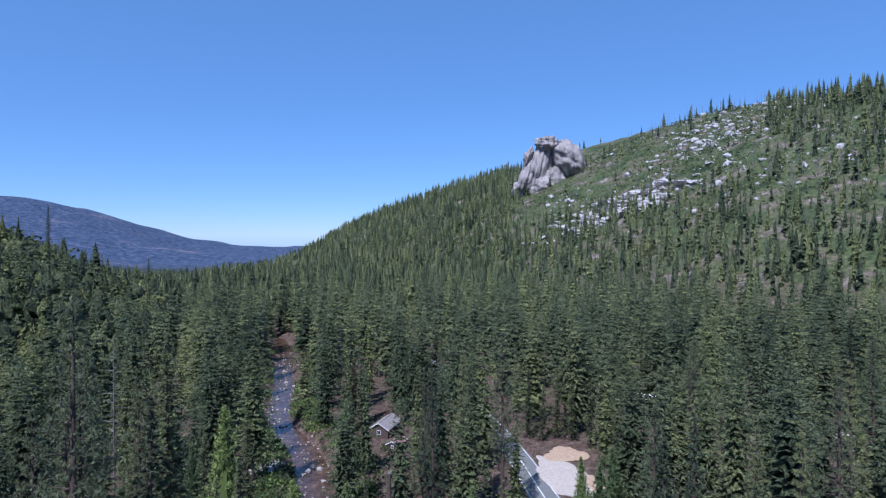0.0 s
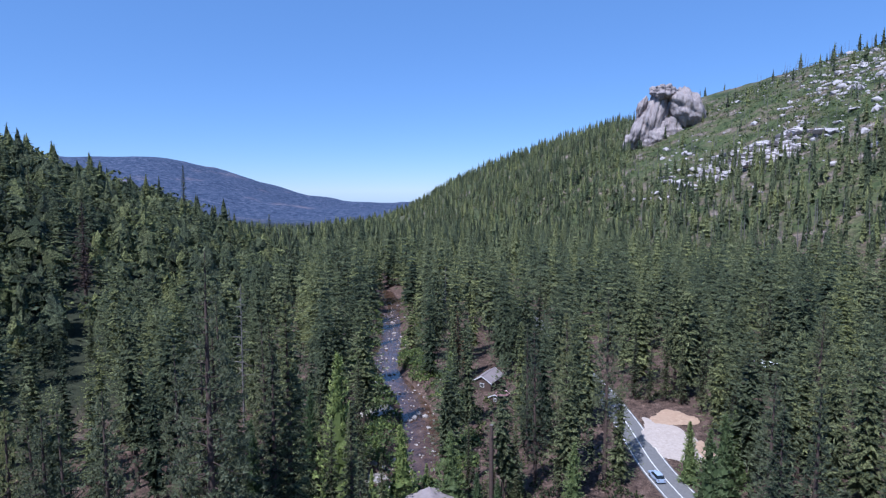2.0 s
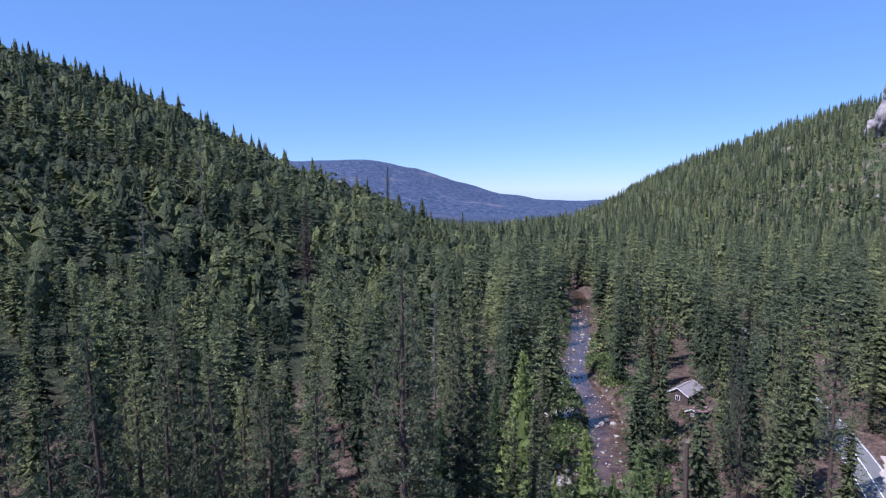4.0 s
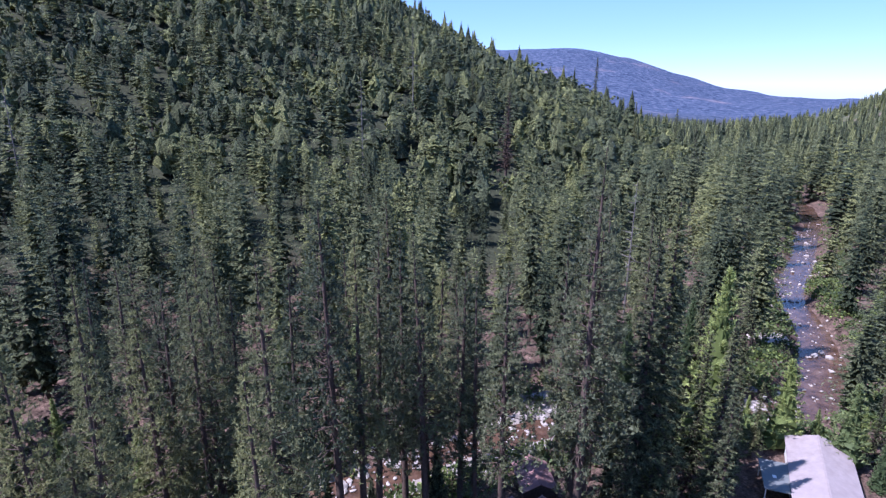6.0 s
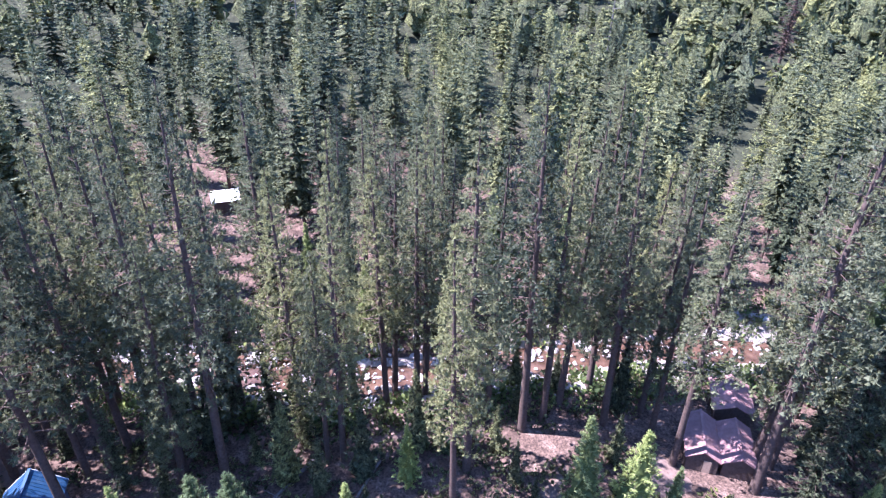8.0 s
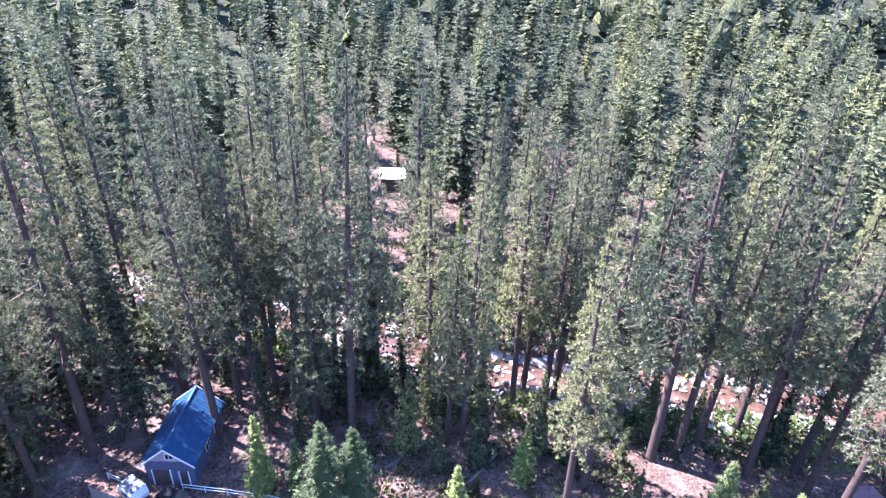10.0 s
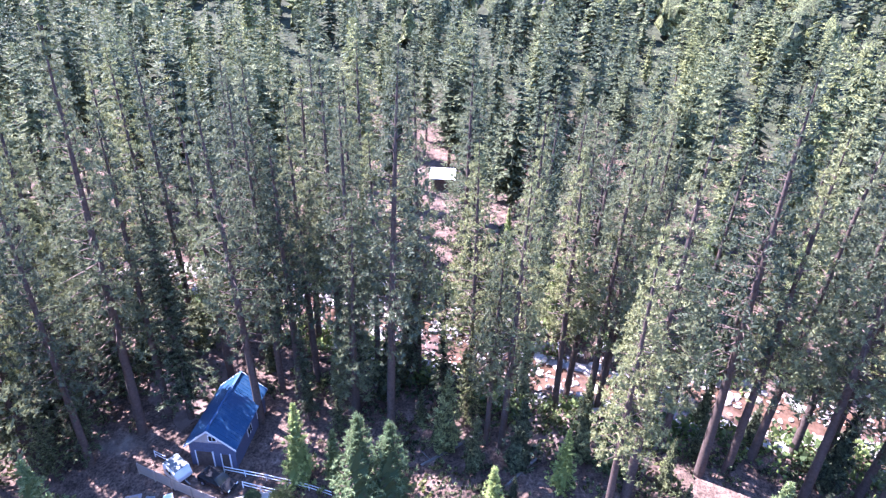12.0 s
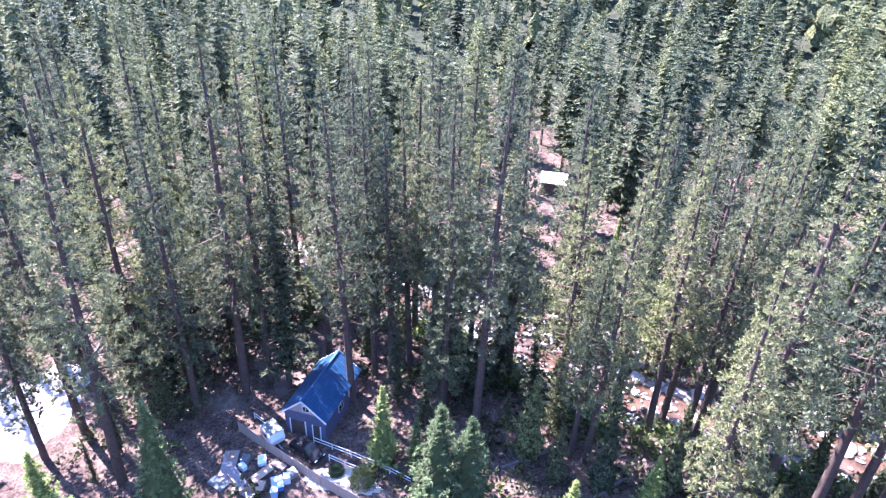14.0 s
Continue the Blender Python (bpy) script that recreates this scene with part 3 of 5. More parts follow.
for x, y, h in PINES_HOUSE + PINES_BANK + PINES_RIVER:
    plant("pine", x, y, h)
for x, y, h in FIRS_HOUSE + FIRS_RIVER + FIRS_PULLOUT:
    plant("fir", x, y, h)
for x, y, h in CEDARS_HOUSE + CEDARS_RIVER:
    plant("cedar", x, y, h, 1.3 if h < 20 else 0.85)

HABITS["dead"] = ("dead conifer with rusty red needles among green trees", M_DEADNEEDLE, 0.15, 3.6, 90, 4, 6, 0.7)
CATEGORY["dead"], GROUP["dead"] = "dead tree", "dead rusty conifers"
tree_models("dead", 1)
for x, y, h in ((-183, 186, 40), (-33, 170, 22), (-94, 22, 15)):
    plant("dead", x, y, h, 1.3)
for b_, r_, h in ((36.9, 470, 50), (27.6, 400, 45), (29.5, 410, 46), (33, 440, 36), (48, 330, 38)):
    plant("fir", -r_ * math.sin(radians(b_)), r_ * math.cos(radians(b_)), h, 0.8, "very tall dark fir standing above the forest")


def bare_snag(x, y, h, label):
    """A dead standing tree: tapered grey trunk and drooping bare limbs."""
    ob = new("dead_snag")
    ob.matrix_basis = pose(x, y, float(height(x, y)) - 0.3)
    tagged(ob, label, "dead tree")
    rng = np.random.default_rng(int(h * 10))
    v, f = limb((0, 0, 0), (0.3, 0.2, h), h * 0.008, 0.05, 7)
    new("trunk", mesh_from("trunk", v, f, M_SNAG, True)).parent = ob
    for i in range(26):
        t = 0.35 + 0.62 * (i + rng.uniform()) / 26
        a, reach = i * 2.4, (1.05 - t) * h * 0.14 + 0.4
        q = np.array([0.3 * t, 0.2 * t, h * t])
        v, f = limb(q, q + np.array([math.cos(a), math.sin(a), rng.uniform(-0.25, 0.2)]) * reach, 0.11, 0.04, 3)
        new("branch", mesh_from("branch", v, f, M_SNAG)).parent = ob


for b_, r_, h in ((53.7, 330, 46), (31.8, 148, 36), (58.5, 240, 42), (87, 230, 40), (12.5, 230, 30)):
    bare_snag(-r_ * math.sin(radians(b_)), r_ * math.cos(radians(b_)), h, "bare grey dead conifer standing among living trees")

# open ground: x, y, radius
CLEARINGS = [(-47, -27, 10), (-38, -28, 11), (-38, -66, 11), (-47, 53, 10), (-40, 48, 8), (-24, 98, 10), (22, 146, 12), (26, 135, 9), (-24, 168, 9), (-18, 158, 6), (-117, -10, 7), (-125, -11, 8), (-139, -24, 9), (-143, -35, 7), (106, 173, 8), (-27, 88, 8), (-33, 122, 8), (-41, 126, 8), (-47, 143, 6)]


# fans of low growth, by bearing and distance: along the lower river, at the pullout, before the cabins and the house
OPEN_FANS = [(12.5, 22, 98, 132), (-12.5, -6.5, 96, 150), (38, 45, 44, 66), (111, 129, 38, 60), (124, 138, 36, 60), (144, 158, 42, 86), (-16, 23, 40, 104), (6.6, 9.6, 95, 172), (44, 46, 215, 262), (92.8, 96.8, 57, 135)]


def free_of_features(x, y, fans=True):
    ok = path_distance(x, y, RIVER)[0] > np.where((y > 150) & (y < 300), 9.0, np.where(y > 300, 5.0, 6.6))
    ok &= path_distance(x, y, ROAD)[0] > 8
    az, dist = bearing(x, y), np.hypot(x, y)
    for a0, a1, r0, r1 in OPEN_FANS if fans else ():
        ok &= ~((az > a0) & (az < a1) & (dist > r0) & (dist < r1))
    for cx, cy, r in CLEARINGS if fans else YARDS:
        ok &= np.hypot(x - cx, y - cy) > r
    return ok


def scatter(cell, reach, seed, near=0.0, sector=(-46, 152), fans=True):
    """Jittered grid of places inside a ring and a sector of bearings."""
    rng = np.random.default_rng(seed)
    g = np.arange(-reach, reach, cell)
    x, y = [a.ravel() + rng.uniform(-0.46, 0.46, a.size) * cell for a in np.meshgrid(g, g)]
    az, r = bearing(x, y), np.hypot(x, y)
    keep = (r < reach) & (r >= near) & (az > sector[0]) & (az < sector[1])
    x, y = x[keep], y[keep]
    keep = free_of_features(x, y, fans)
    return x[keep], y[keep], rng


x, y, rng = scatter(8.4, 104, 11, 58)
for px, py in zip(x, y):
    if all(math.hypot(px - qx, py - qy) > 4.0 for qx, qy in PLANTED) and len(PLANTED) < 330:
        if rng.uniform() < 0.9:
            k = rng.uniform()
            kind = "pine" if k < 0.5 else "fir" if k < 0.86 else "cedar"
            h = {"pine": rng.uniform(30, 42), "fir": rng.uniform(20, 38), "cedar": rng.uniform(9, 22)}[kind]
            plant(kind, float(px), float(py), float(h), float(rng.uniform(0.85, 1.1)))

x, y, rng = scatter(5.2, 96, 17, 44, (20, 148))
for px, py in zip(x, y):
    if all(math.hypot(px - qx, py - qy) > 3.0 for qx, qy in PLANTED) and len(PLANTED) < 520 and rng.uniform() < 0.8:
        plant("sapling", float(px), float(py), float(rng.uniform(4, 13)), float(rng.uniform(0.9, 1.3)))


# ---- the rest of the forest, each belt one mesh ----
TRUNK_FACES = 8


def template(seed, habit, detail):
    """Crown of a tree one metre tall, at falling levels of detail."""
    rng = np.random.default_rng(seed)
    start, width, blunt = {"pine": (0.2, 0.172, 0.74), "fir": (0.08, 0.2, 0.82), "open": (0.08, 0.175, 0.75), "oak": (0.15, 0.3, 0.5)}[habit]
    tv, tq = limb((0, 0, 0), (0, 0, 0.6), 0.0115, 0.006, 4)
    trunk = (tv, np.concatenate([tq[:, :3], tq[:, [0, 2, 3]]]))
    if habit == "oak":
        n = (48, 22, 9, 4)[detail]
        d = rng.normal(0, 1, (n, 3))
        d /= np.linalg.norm(d, axis=1)[:, None]
        heads = rng.normal(0, 0.13, (5, 3)) * np.array([1, 1, 0.7])
        at = heads[rng.integers(0, 5, n)] + d * np.array([0.25, 0.25, 0.26]) * rng.uniform(0.75, 1, n)[:, None] + np.array([0, 0, 0.6])
        v, f = pads(rng, at, np.cross(d, rng.normal(0, 1, (n, 3))), np.full(n, (0.075, 0.1, 0.17, 0.28)[detail]), 4, 1.0, 0.3, 0.35)
        heart = skirts(rng, 0.22, 0.9, 0.25, 0.4, 3, 5)
        v, f = join([(v, f), heart, trunk])
        return v, f, len(f) - len(heart[1]) - TRUNK_FACES
    nb, per, bl, size = ((112, 4, 3, 0.03), (60, 3, 2, 0.04), (14, 1, 3, 0.06), (5, 1, 2, 0.1))[detail]
    at, way, sz = [], [], []
    for b in range(nb):
        u = (b + rng.uniform()) / nb
        z = start + (1 - start) * u * 0.97
        az = b * 2.4 + rng.normal(0, 0.3)
        shape = min(1.0, 0.6 + 1.8 * u) * (1 - u) ** blunt + 0.02
        reach = width * shape * rng.uniform(0.75, 1.2)
        d = np.array([math.cos(az), math.sin(az), -0.4 + 0.7 * u])
        t = rng.uniform(0.55, 1.0, per)
        side = np.array([-math.sin(az), math.cos(az), 0])
        at.append(np.array([0, 0, z]) + d * (t * reach)[:, None] + side * (rng.uniform(-0.4, 0.4, per) * reach)[:, None])
        way.append(np.repeat((d + np.array([0, 0, 0.15]))[None], per, 0))
        sz.append(size * (0.55 + 0.45 * shape) * rng.uniform(0.8, 1.25, per))
    at, way, sz = np.concatenate(at), np.concatenate(way), np.concatenate(sz)
    v, f = clumps(rng, at, way * 0.6 + np.array([0, 0, 0.25 if habit == "pine" else 0.0]), sz, bl, 0.55, 0.2 if detail < 2 else 0.28, 0.6)
    tip = tufts(rng, np.array([[0, 0, 0.93]]), np.array([[0, 0, 1.0]]), np.array([0.07]), 2, 0.05, 0.12)
    if detail < 2:
        tiers, points = ((26, 14), (17, 11))[detail]
        core = whorls(rng, start, 0.96, width * (0.6, 0.72)[detail], blunt, tiers, points, 0.08 if habit == "pine" else 0.17)
    else:
        tiers, points, rings, sides = ((9, 9, 4, 5), (6, 7, 3, 4))[detail - 2]
        core = join([whorls(rng, start, 0.94, width * 1.05, blunt, tiers, points, 0.35), skirts(rng, start, 0.96, width * 0.62, blunt, rings, sides)])
    v, f = join([(v, f), tip, core, trunk])
    return v, f, len(f) - len(core[1]) - TRUNK_FACES


def belt(name, label, habits, material, x, y, h, detail, seed, category="forest", wide=1.0):
    """Many trees in one mesh: a template for each, turned and scaled."""
    rng = np.random.default_rng(seed)
    shapes = [template(seed * 10 + i, hb, detail) for i, hb in enumerate(habits)]
    z = height(x, y)
    pick = rng.integers(0, len(shapes), len(x))
    vs, fs, tints, slots, n = [], [], [], [], 0
    for i, (v, f, outer) in enumerate(shapes):
        idx = np.nonzero(pick == i)[0]
        if not len(idx):
            continue
        a = rng.uniform(0, 2 * math.pi, len(idx))
        w = h[idx] * rng.uniform(0.8, 1.35, len(idx)) * (wide if np.isscalar(wide) else wide[idx])
        c, s = np.cos(a)[:, None], np.sin(a)[:, None]
        X = x[idx][:, None] + (v[None, :, 0] * c - v[None, :, 1] * s) * w[:, None]
        Y = y[idx][:, None] + (v[None, :, 0] * s + v[None, :, 1] * c) * w[:, None]
        Z = z[idx][:, None] + v[None, :, 2] * h[idx][:, None] - 0.3
        vs.append(np.stack([X, Y, Z], -1).reshape(-1, 3))
        fs.append((f[None] + (np.arange(len(idx)) * len(v))[:, None, None]).reshape(-1, f.shape[1]) + n)
        tints.append(np.repeat(rng.uniform(0, 1, len(idx)), len(v)))
        k = np.arange(len(f))
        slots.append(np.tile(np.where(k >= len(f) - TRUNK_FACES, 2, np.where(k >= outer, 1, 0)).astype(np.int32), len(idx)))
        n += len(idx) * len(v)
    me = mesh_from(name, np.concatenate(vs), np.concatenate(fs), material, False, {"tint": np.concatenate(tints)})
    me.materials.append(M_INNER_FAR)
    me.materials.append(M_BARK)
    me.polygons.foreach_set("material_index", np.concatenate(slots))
    return tagged(new(name, me), label, category, kind="stuff")


def on_right(x, y):
    return bearing(x, y) < 17


def cover_share(x, y):
    """How thickly trees stand: closed on the floor and the hill beyond the river, thin and patchy on the burnt slope."""
    u = slope_share(x, y)
    patch = fractal(x, y, 150, 4, 21) + 0.5
    az = bearing(x, y)
    burnt = np.clip(1.6 - 2.0 * u + (patch - 0.5) * 4.5 + fractal(x, y, 45, 2, 23) * 2.0, 0.04, 1) * 0.9
    burnt = np.maximum(burnt, np.where((az > -4) & (u > 0.05), 0.95, 0))
    burnt = np.maximum(burnt, np.where((az < -26) & (u > 0.25), 0.6 + (patch - 0.5) * 2, 0)) * np.where((az > -26) & (az < -9) & (u > 0.45), 0.2, 1.0)
    return np.where(on_right(x, y), np.where(u > 0.03, burnt, 0.95), 0.95) * np.clip(1.15 + fractal(x, y, 34, 2, 91) * 1.6, 0.5, 1)


conifers = ["pine", "fir", "fir", "pine", "fir"]
for name, cell, near, far, detail, seed in (("forest_belt_near", 11.2, 100, 215, 0, 31), ("forest_belt_middle", 10.6, 215, 450, 1, 32),
                                            ("forest_belt_far", 11.6, 450, 1000, 2, 33), ("forest_belt_distant", 13.0, 1000, 1750, 3, 34)):
    x, y, rng = scatter(cell, far, seed, near, (-50, 150) if far < 1000 else (-42, 110))
    keep = rng.uniform(0, 1, len(x)) < cover_share(x, y)
    x, y = x[keep], y[keep]
    u, r = slope_share(x, y), np.hypot(x, y)
    hill, right = u > 0.05, on_right(x, y)
    h = (16 + 28 * rng.beta(1.6, 1.3, len(x))) * np.where(u > 0.03, np.where(right, 0.66, 0.74), 1.0)
    leafy = (~right) & (u > 0.08) & (rng.uniform(0, 1, len(x)) < 0.76 * smooth(fractal(x, y, 120, 3, 40) + 0.5, 0.2, 0.42) * smooth(u, 0.04, 0.18))
    floor = ~leafy & ~(hill & right)
    belt(name, "dense stand of dark green pines and firs", conifers, M_CONIFER_FAR, x[floor], y[floor], h[floor], detail, seed, wide=np.where(hill, 1.15, 1.0)[floor])
    burnt = hill & right
    if burnt.any():
        belt("hillside_conifers", "scattered green conifers on the burnt slope", ["open"] * 4, M_CONIFER_FAR, x[burnt], y[burnt], h[burnt], 2 if detail < 2 else 3, seed + 20)
    if leafy.any() and far <= 1000:
        belt("oak_stand", "rounded light green oaks among conifers on the hillside", ["oak"] * 4, M_OAK_FAR, x[leafy], y[leafy], rng.uniform(11, 19, leafy.sum()), detail, seed + 50, wide=1.15)
x, y, rng = scatter(13.0, 260, 45, 40, (-180, 180))
behind = (bearing(x, y) < -50) | (bearing(x, y) > 150)
belt("forest_belt_behind", "dense stand of dark green pines and firs", conifers, M_CONIFER_FAR, x[behind], y[behind], rng.uniform(22, 38, behind.sum()), 3, 45)


# ---- granite: dome, ledges, boulders ----
def rock_shape(seed, divisions, rough=0.22, cut=0.0):
    """An uneven boulder about one metre in radius."""
    bm = bmesh.new()
    bmesh.ops.create_icosphere(bm, subdivisions=divisions, radius=1.0)
    off = Vector((seed * 3.7, seed * 1.3, seed * 7.1))
    for v in bm.verts:
        n = noise.fractal(v.co * 1.1 + off, 0.9, 2.0, 4)
        cell = noise.cell(v.co * 1.6 + off)
        v.co *= 1 + rough * n + cut * (cell - 0.5)
    return bm


def bm_arrays(bm):
    bm.verts.ensure_lookup_table()
    v = np.array([tuple(p.co) for p in bm.verts])
    f = np.array([[q.index for q in p.verts] for p in bm.faces])
    bm.free()
    return v, f


def dome_rock():
    """The granite dome: leaning towers, an overhanging cap, slabs on the hill side, one weathered mass."""
    az = radians(-6.7)
    ahead, right = Vector((-math.sin(az), math.cos(az), 0)), Vector((math.cos(az), math.sin(az), 0))
    origin = ahead * 1050
    # across, height, half width, half height, half depth, lean, how far forward
    lobes = [(-9, 170, 25, 58, 34, 12, 0), (10, 214, 24, 14, 26, 4, -16), (-10, 220, 8, 8, 8, 0, -4), (-30, 194, 10, 19, 13, 18, -6), (-31, 156, 23, 34, 26, 14, -4),
             (50, 188, 32, 34, 34, -8, -10), (26, 152, 36, 30, 30, 0, -4), (-49, 134, 17, 19, 17, 0, 0), (66, 172, 24, 22, 24, 0, 0), (6, 140, 36, 24, 30, 0, -8)]
    dome = tagged(new("granite_dome"), "pale pinkish granite dome with dark cracks on the hillside", "rock")
    dome.matrix_basis = Matrix.Translation(origin + Vector((0, 0, 120)))
    base = np.array(origin + Vector((0, 0, 120)))
    for i, (x_, z_, a_, c_, b_, lean, fore) in enumerate(lobes):
        v, f = bm_arrays(rock_shape(i + 2, 5, 0.20, 0.05))
        crease = 1 - 0.10 * np.abs(np.sin(v[:, 0] * 6 + i)) ** 6 - 0.06 * np.abs(np.sin(v[:, 2] * 4 + v[:, 0] * 1.7 + i)) ** 8
        v = v * crease[:, None] * np.array([a_ * 0.86, b_, c_])
        v[:, 0] += v[:, 2] * math.tan(radians(lean))
        p = np.array(origin)[None] + v[:, :1] * np.array(right) + v[:, 1:2] * np.array(ahead) + v[:, 2:3] * np.array((0, 0, 1))
        p = p + np.array(right) * (x_ * 0.84 + 2) + np.array(ahead) * fore + np.array((0, 0, z_))
        new("rock_mass", mesh_from("rock_mass", p - base, f, M_DOME, True)).parent = dome


def dome_material():
    m, nt, b = base_mat("dome_granite", 0.85, 0, 0.2)
    c = coords(nt)
    mp = nt.nodes.new("ShaderNodeMapping")
    mp.inputs["Scale"].default_value = (1.0, 1.0, 0.22)
    nt.links.new(c, mp.inputs[0])
    streak = ramp(nt, noise_tex(nt, 0.12, 7, 0.7, mp.outputs[0]), [(0.3, (0.14, 0.12, 0.125)), (0.45, (0.33, 0.28, 0.268)), (0.7, (0.48, 0.415, 0.392))])
    nt.links.new(streak, b.inputs["Base Color"])
    bump(nt, b, noise_tex(nt, 0.15, 8, 0.75, mp.outputs[0]), 1.0, 4.0)
    return m


M_DOME = dome_material()
M_PALEROCK = speckled("pale_granite", (0.28, 0.248, 0.242), (0.54, 0.49, 0.475), 0.25, 0.85, 0.2, relief=0.4)
dome_rock()


def rock_field(name, label, x, y, size, seed, material, sink=0.3, flat=0.65, divisions=2, lift=None, turns=None, stretch=1.0):
    rng = np.random.default_rng(seed)
    shapes = [bm_arrays(rock_shape(seed + i, divisions, 0.3, 0.25)) for i in range(4)]
    z = height(x, y) if lift is None else lift(x, y)
    vs, fs, n = [], [], 0
    for i in range(len(x)):
        v, f = shapes[i % 4]
        a = rng.uniform(0, 6.28) if turns is None else turns[i]
        k = size[i] * np.array([stretch * rng.uniform(0.75, 1.3), rng.uniform(0.7, 1.1), flat * rng.uniform(0.7, 1.2)])
        w = v * k
        c, s = math.cos(a), math.sin(a)
        vs.append(np.stack([x[i] + w[:, 0] * c - w[:, 1] * s, y[i] + w[:, 0] * s + w[:, 1] * c, z[i] + w[:, 2] + size[i] * flat * (1 - 2 * sink) * 0.5], 1))
        fs.append(f + n)
        n += len(v)
    me = mesh_from(name, np.concatenate(vs), np.concatenate(fs), material)
    return tagged(new(name, me), label, "rocks", kind="stuff")


def polar(az, r):
    return -r * np.sin(np.radians(az)), r * np.cos(np.radians(az))


rng = np.random.default_rng(5)
az = -14 + 3.2 * rng.normal(0, 1, 210)
r = 762 + 85 * rng.uniform(0, 1, 210) + fractal(az * 20, az, 40, 3, 4) * 60
x, y = polar(az, r)
rock_field("granite_ledges", "long pale granite ledges across the brushy slope", x, y, rng.uniform(2.5, 10, 210), 6, M_PALEROCK, 0.42, 0.4, turns=np.radians(az) + rng.normal(0.25, 0.5, 210), stretch=1.5)
az, r = rng.uniform(-44, -7, 3400), rng.uniform(640, 1120, 3400)
x, y = polar(az, r)
keep = rng.uniform(0, 1, 3400) < np.clip((fractal(x, y, 130, 3, 61) + 0.08) * 5, 0.1, 1) * np.where((az < -15) & (az > -29) & (r > 850), 1, 0.45)
x, y = x[keep], y[keep]
rock_field("hillside_boulders", "scattered pale granite boulders on the burnt slope", x, y, rng.uniform(1.0, 3.4, len(x)) * (1 + 1.6 * (rng.uniform(0, 1, len(x)) > 0.9)) * 0.85, 7, M_PALEROCK, divisions=1)
az, r = -20.5 + 2.3 * rng.normal(0, 1, 130), 955 + 38 * rng.normal(0, 1, 130)
x, y = polar(az, r)
rock_field("crest_boulders", "large white granite boulders crowded below the crest", x, y, rng.uniform(1.6, 5.5, 130) * (1 + 0.9 * (rng.uniform(0, 1, 130) > 0.9)), 17, M_PALEROCK, divisions=1)
az, r = rng.uniform(14, 20, 60), rng.uniform(900, 1100, 60)
x, y = polar(az, r)
rock_field("roadside_boulders", "pale boulders at the foot of the far slope", x, y, rng.uniform(1.5, 5, 60), 8, M_GRANITE, divisions=1)


def bushes(name, label, x, y, size, seed, material, leaves, category="brush"):
    """Low rounded shrubs, many in one mesh."""
    rng = np.random.default_rng(seed)
    n = len(x)
    d = rng.normal(0, 1, (n * leaves, 3))
    d[:, 2] = np.abs(d[:, 2]) * 0.8 + 0.15
    d /= np.linalg.norm(d, axis=1)[:, None]
    s = np.repeat(size, leaves)
    at = np.stack([np.repeat(x, leaves), np.repeat(y, leaves), np.repeat(height(x, y), leaves)], 1) + d * (s * rng.uniform(0.35, 0.8, n * leaves))[:, None]
    v, f = tufts(rng, at, d, s * 0.75 / math.sqrt(leaves / 6), 1, 0.6, 0.4, True)
    me = mesh_from(name, v, f, material, False, {"tint": np.repeat(np.repeat(rng.uniform(0, 1, n), leaves), 4)})
    return tagged(new(name, me), label, category, kind="stuff")


az, r = rng.uniform(-44, 8, 19000), 420 + 760 * np.sqrt(rng.uniform(0, 1, 19000))
x, y = polar(az, r)
keep = (slope_share(x, y) > 0.06) & (rng.uniform(0, 1, 19000) < np.clip(0.75 + fractal(x, y, 90, 3, 71) * 2.5, 0.2, 1))
x, y = x[keep], y[keep]
bushes("hillside_brush", "grey green and bright green brush on the burnt slope", x, y, rng.uniform(1.2, 3.6, len(x)), 9, M_BRUSH, 6)


def snags(name, label, x, y, h, seed):
    """Dead standing trunks with a few broken limbs."""
    rng = np.random.default_rng(seed)
    pieces = []
    z = height(x, y)
    for i in range(len(x)):
        o = np.array([x[i], y[i], z[i] - 0.5])
        lean = np.append(rng.normal(0, 0.03, 2) * h[i], h[i])
        pieces.append(limb(o, o + lean, 0.012 * h[i] + 0.08, 0.05, 4))
        for _ in range(5):
            t = rng.uniform(0.45, 0.95)
            a = rng.uniform(0, 6.28)
            q = o + lean * t
            pieces.append(limb(q, q + np.array([math.cos(a), math.sin(a), 0.15]) * h[i] * 0.09 * (1.2 - t), 0.08, 0.03, 3))
    v, f = join(pieces)
    return tagged(new(name, mesh_from(name, v, f, M_SNAG)), label, "dead trees", kind="stuff")


az, r = rng.uniform(-44, -4, 900), rng.uniform(520, 1150, 900)
x, y = polar(az, r)
snags("burnt_snags", "grey dead trunks standing on the burnt slope", x, y, rng.uniform(11, 26, 900), 12)

# ---- stones and brush along the river ----
line = np.array(RIVER[2:19])
k = (len(line) - 1.01) * rng.uniform(0, 1, 2300) ** 1.3
i = k.astype(int)
p = line[i] + (line[i + 1] - line[i]) * (k - i)[:, None]
x, y = p[:, 0] + rng.normal(0, 4.5, 2300), p[:, 1] + rng.normal(0, 4.5, 2300)
keep = rng.uniform(0, 1, 2300) < np.where(y > 95, 0.3, 1.0)
x, y = x[keep], y[keep]
rock_field("river_stones", "pale rounded granite stones in and beside the river", x, y, rng.uniform(0.15, 0.5, len(x)) * (1 + 1.4 * (rng.uniform(0, 1, len(x)) > 0.86)), 13, M_RIVERSTONE, divisions=1, lift=lambda p, q: np.maximum(height(p, q), floor_height(p, q) - 2.8))
near = np.array(RIVER[3:12])
k = rng.uniform(0, len(near) - 1.01, 420)
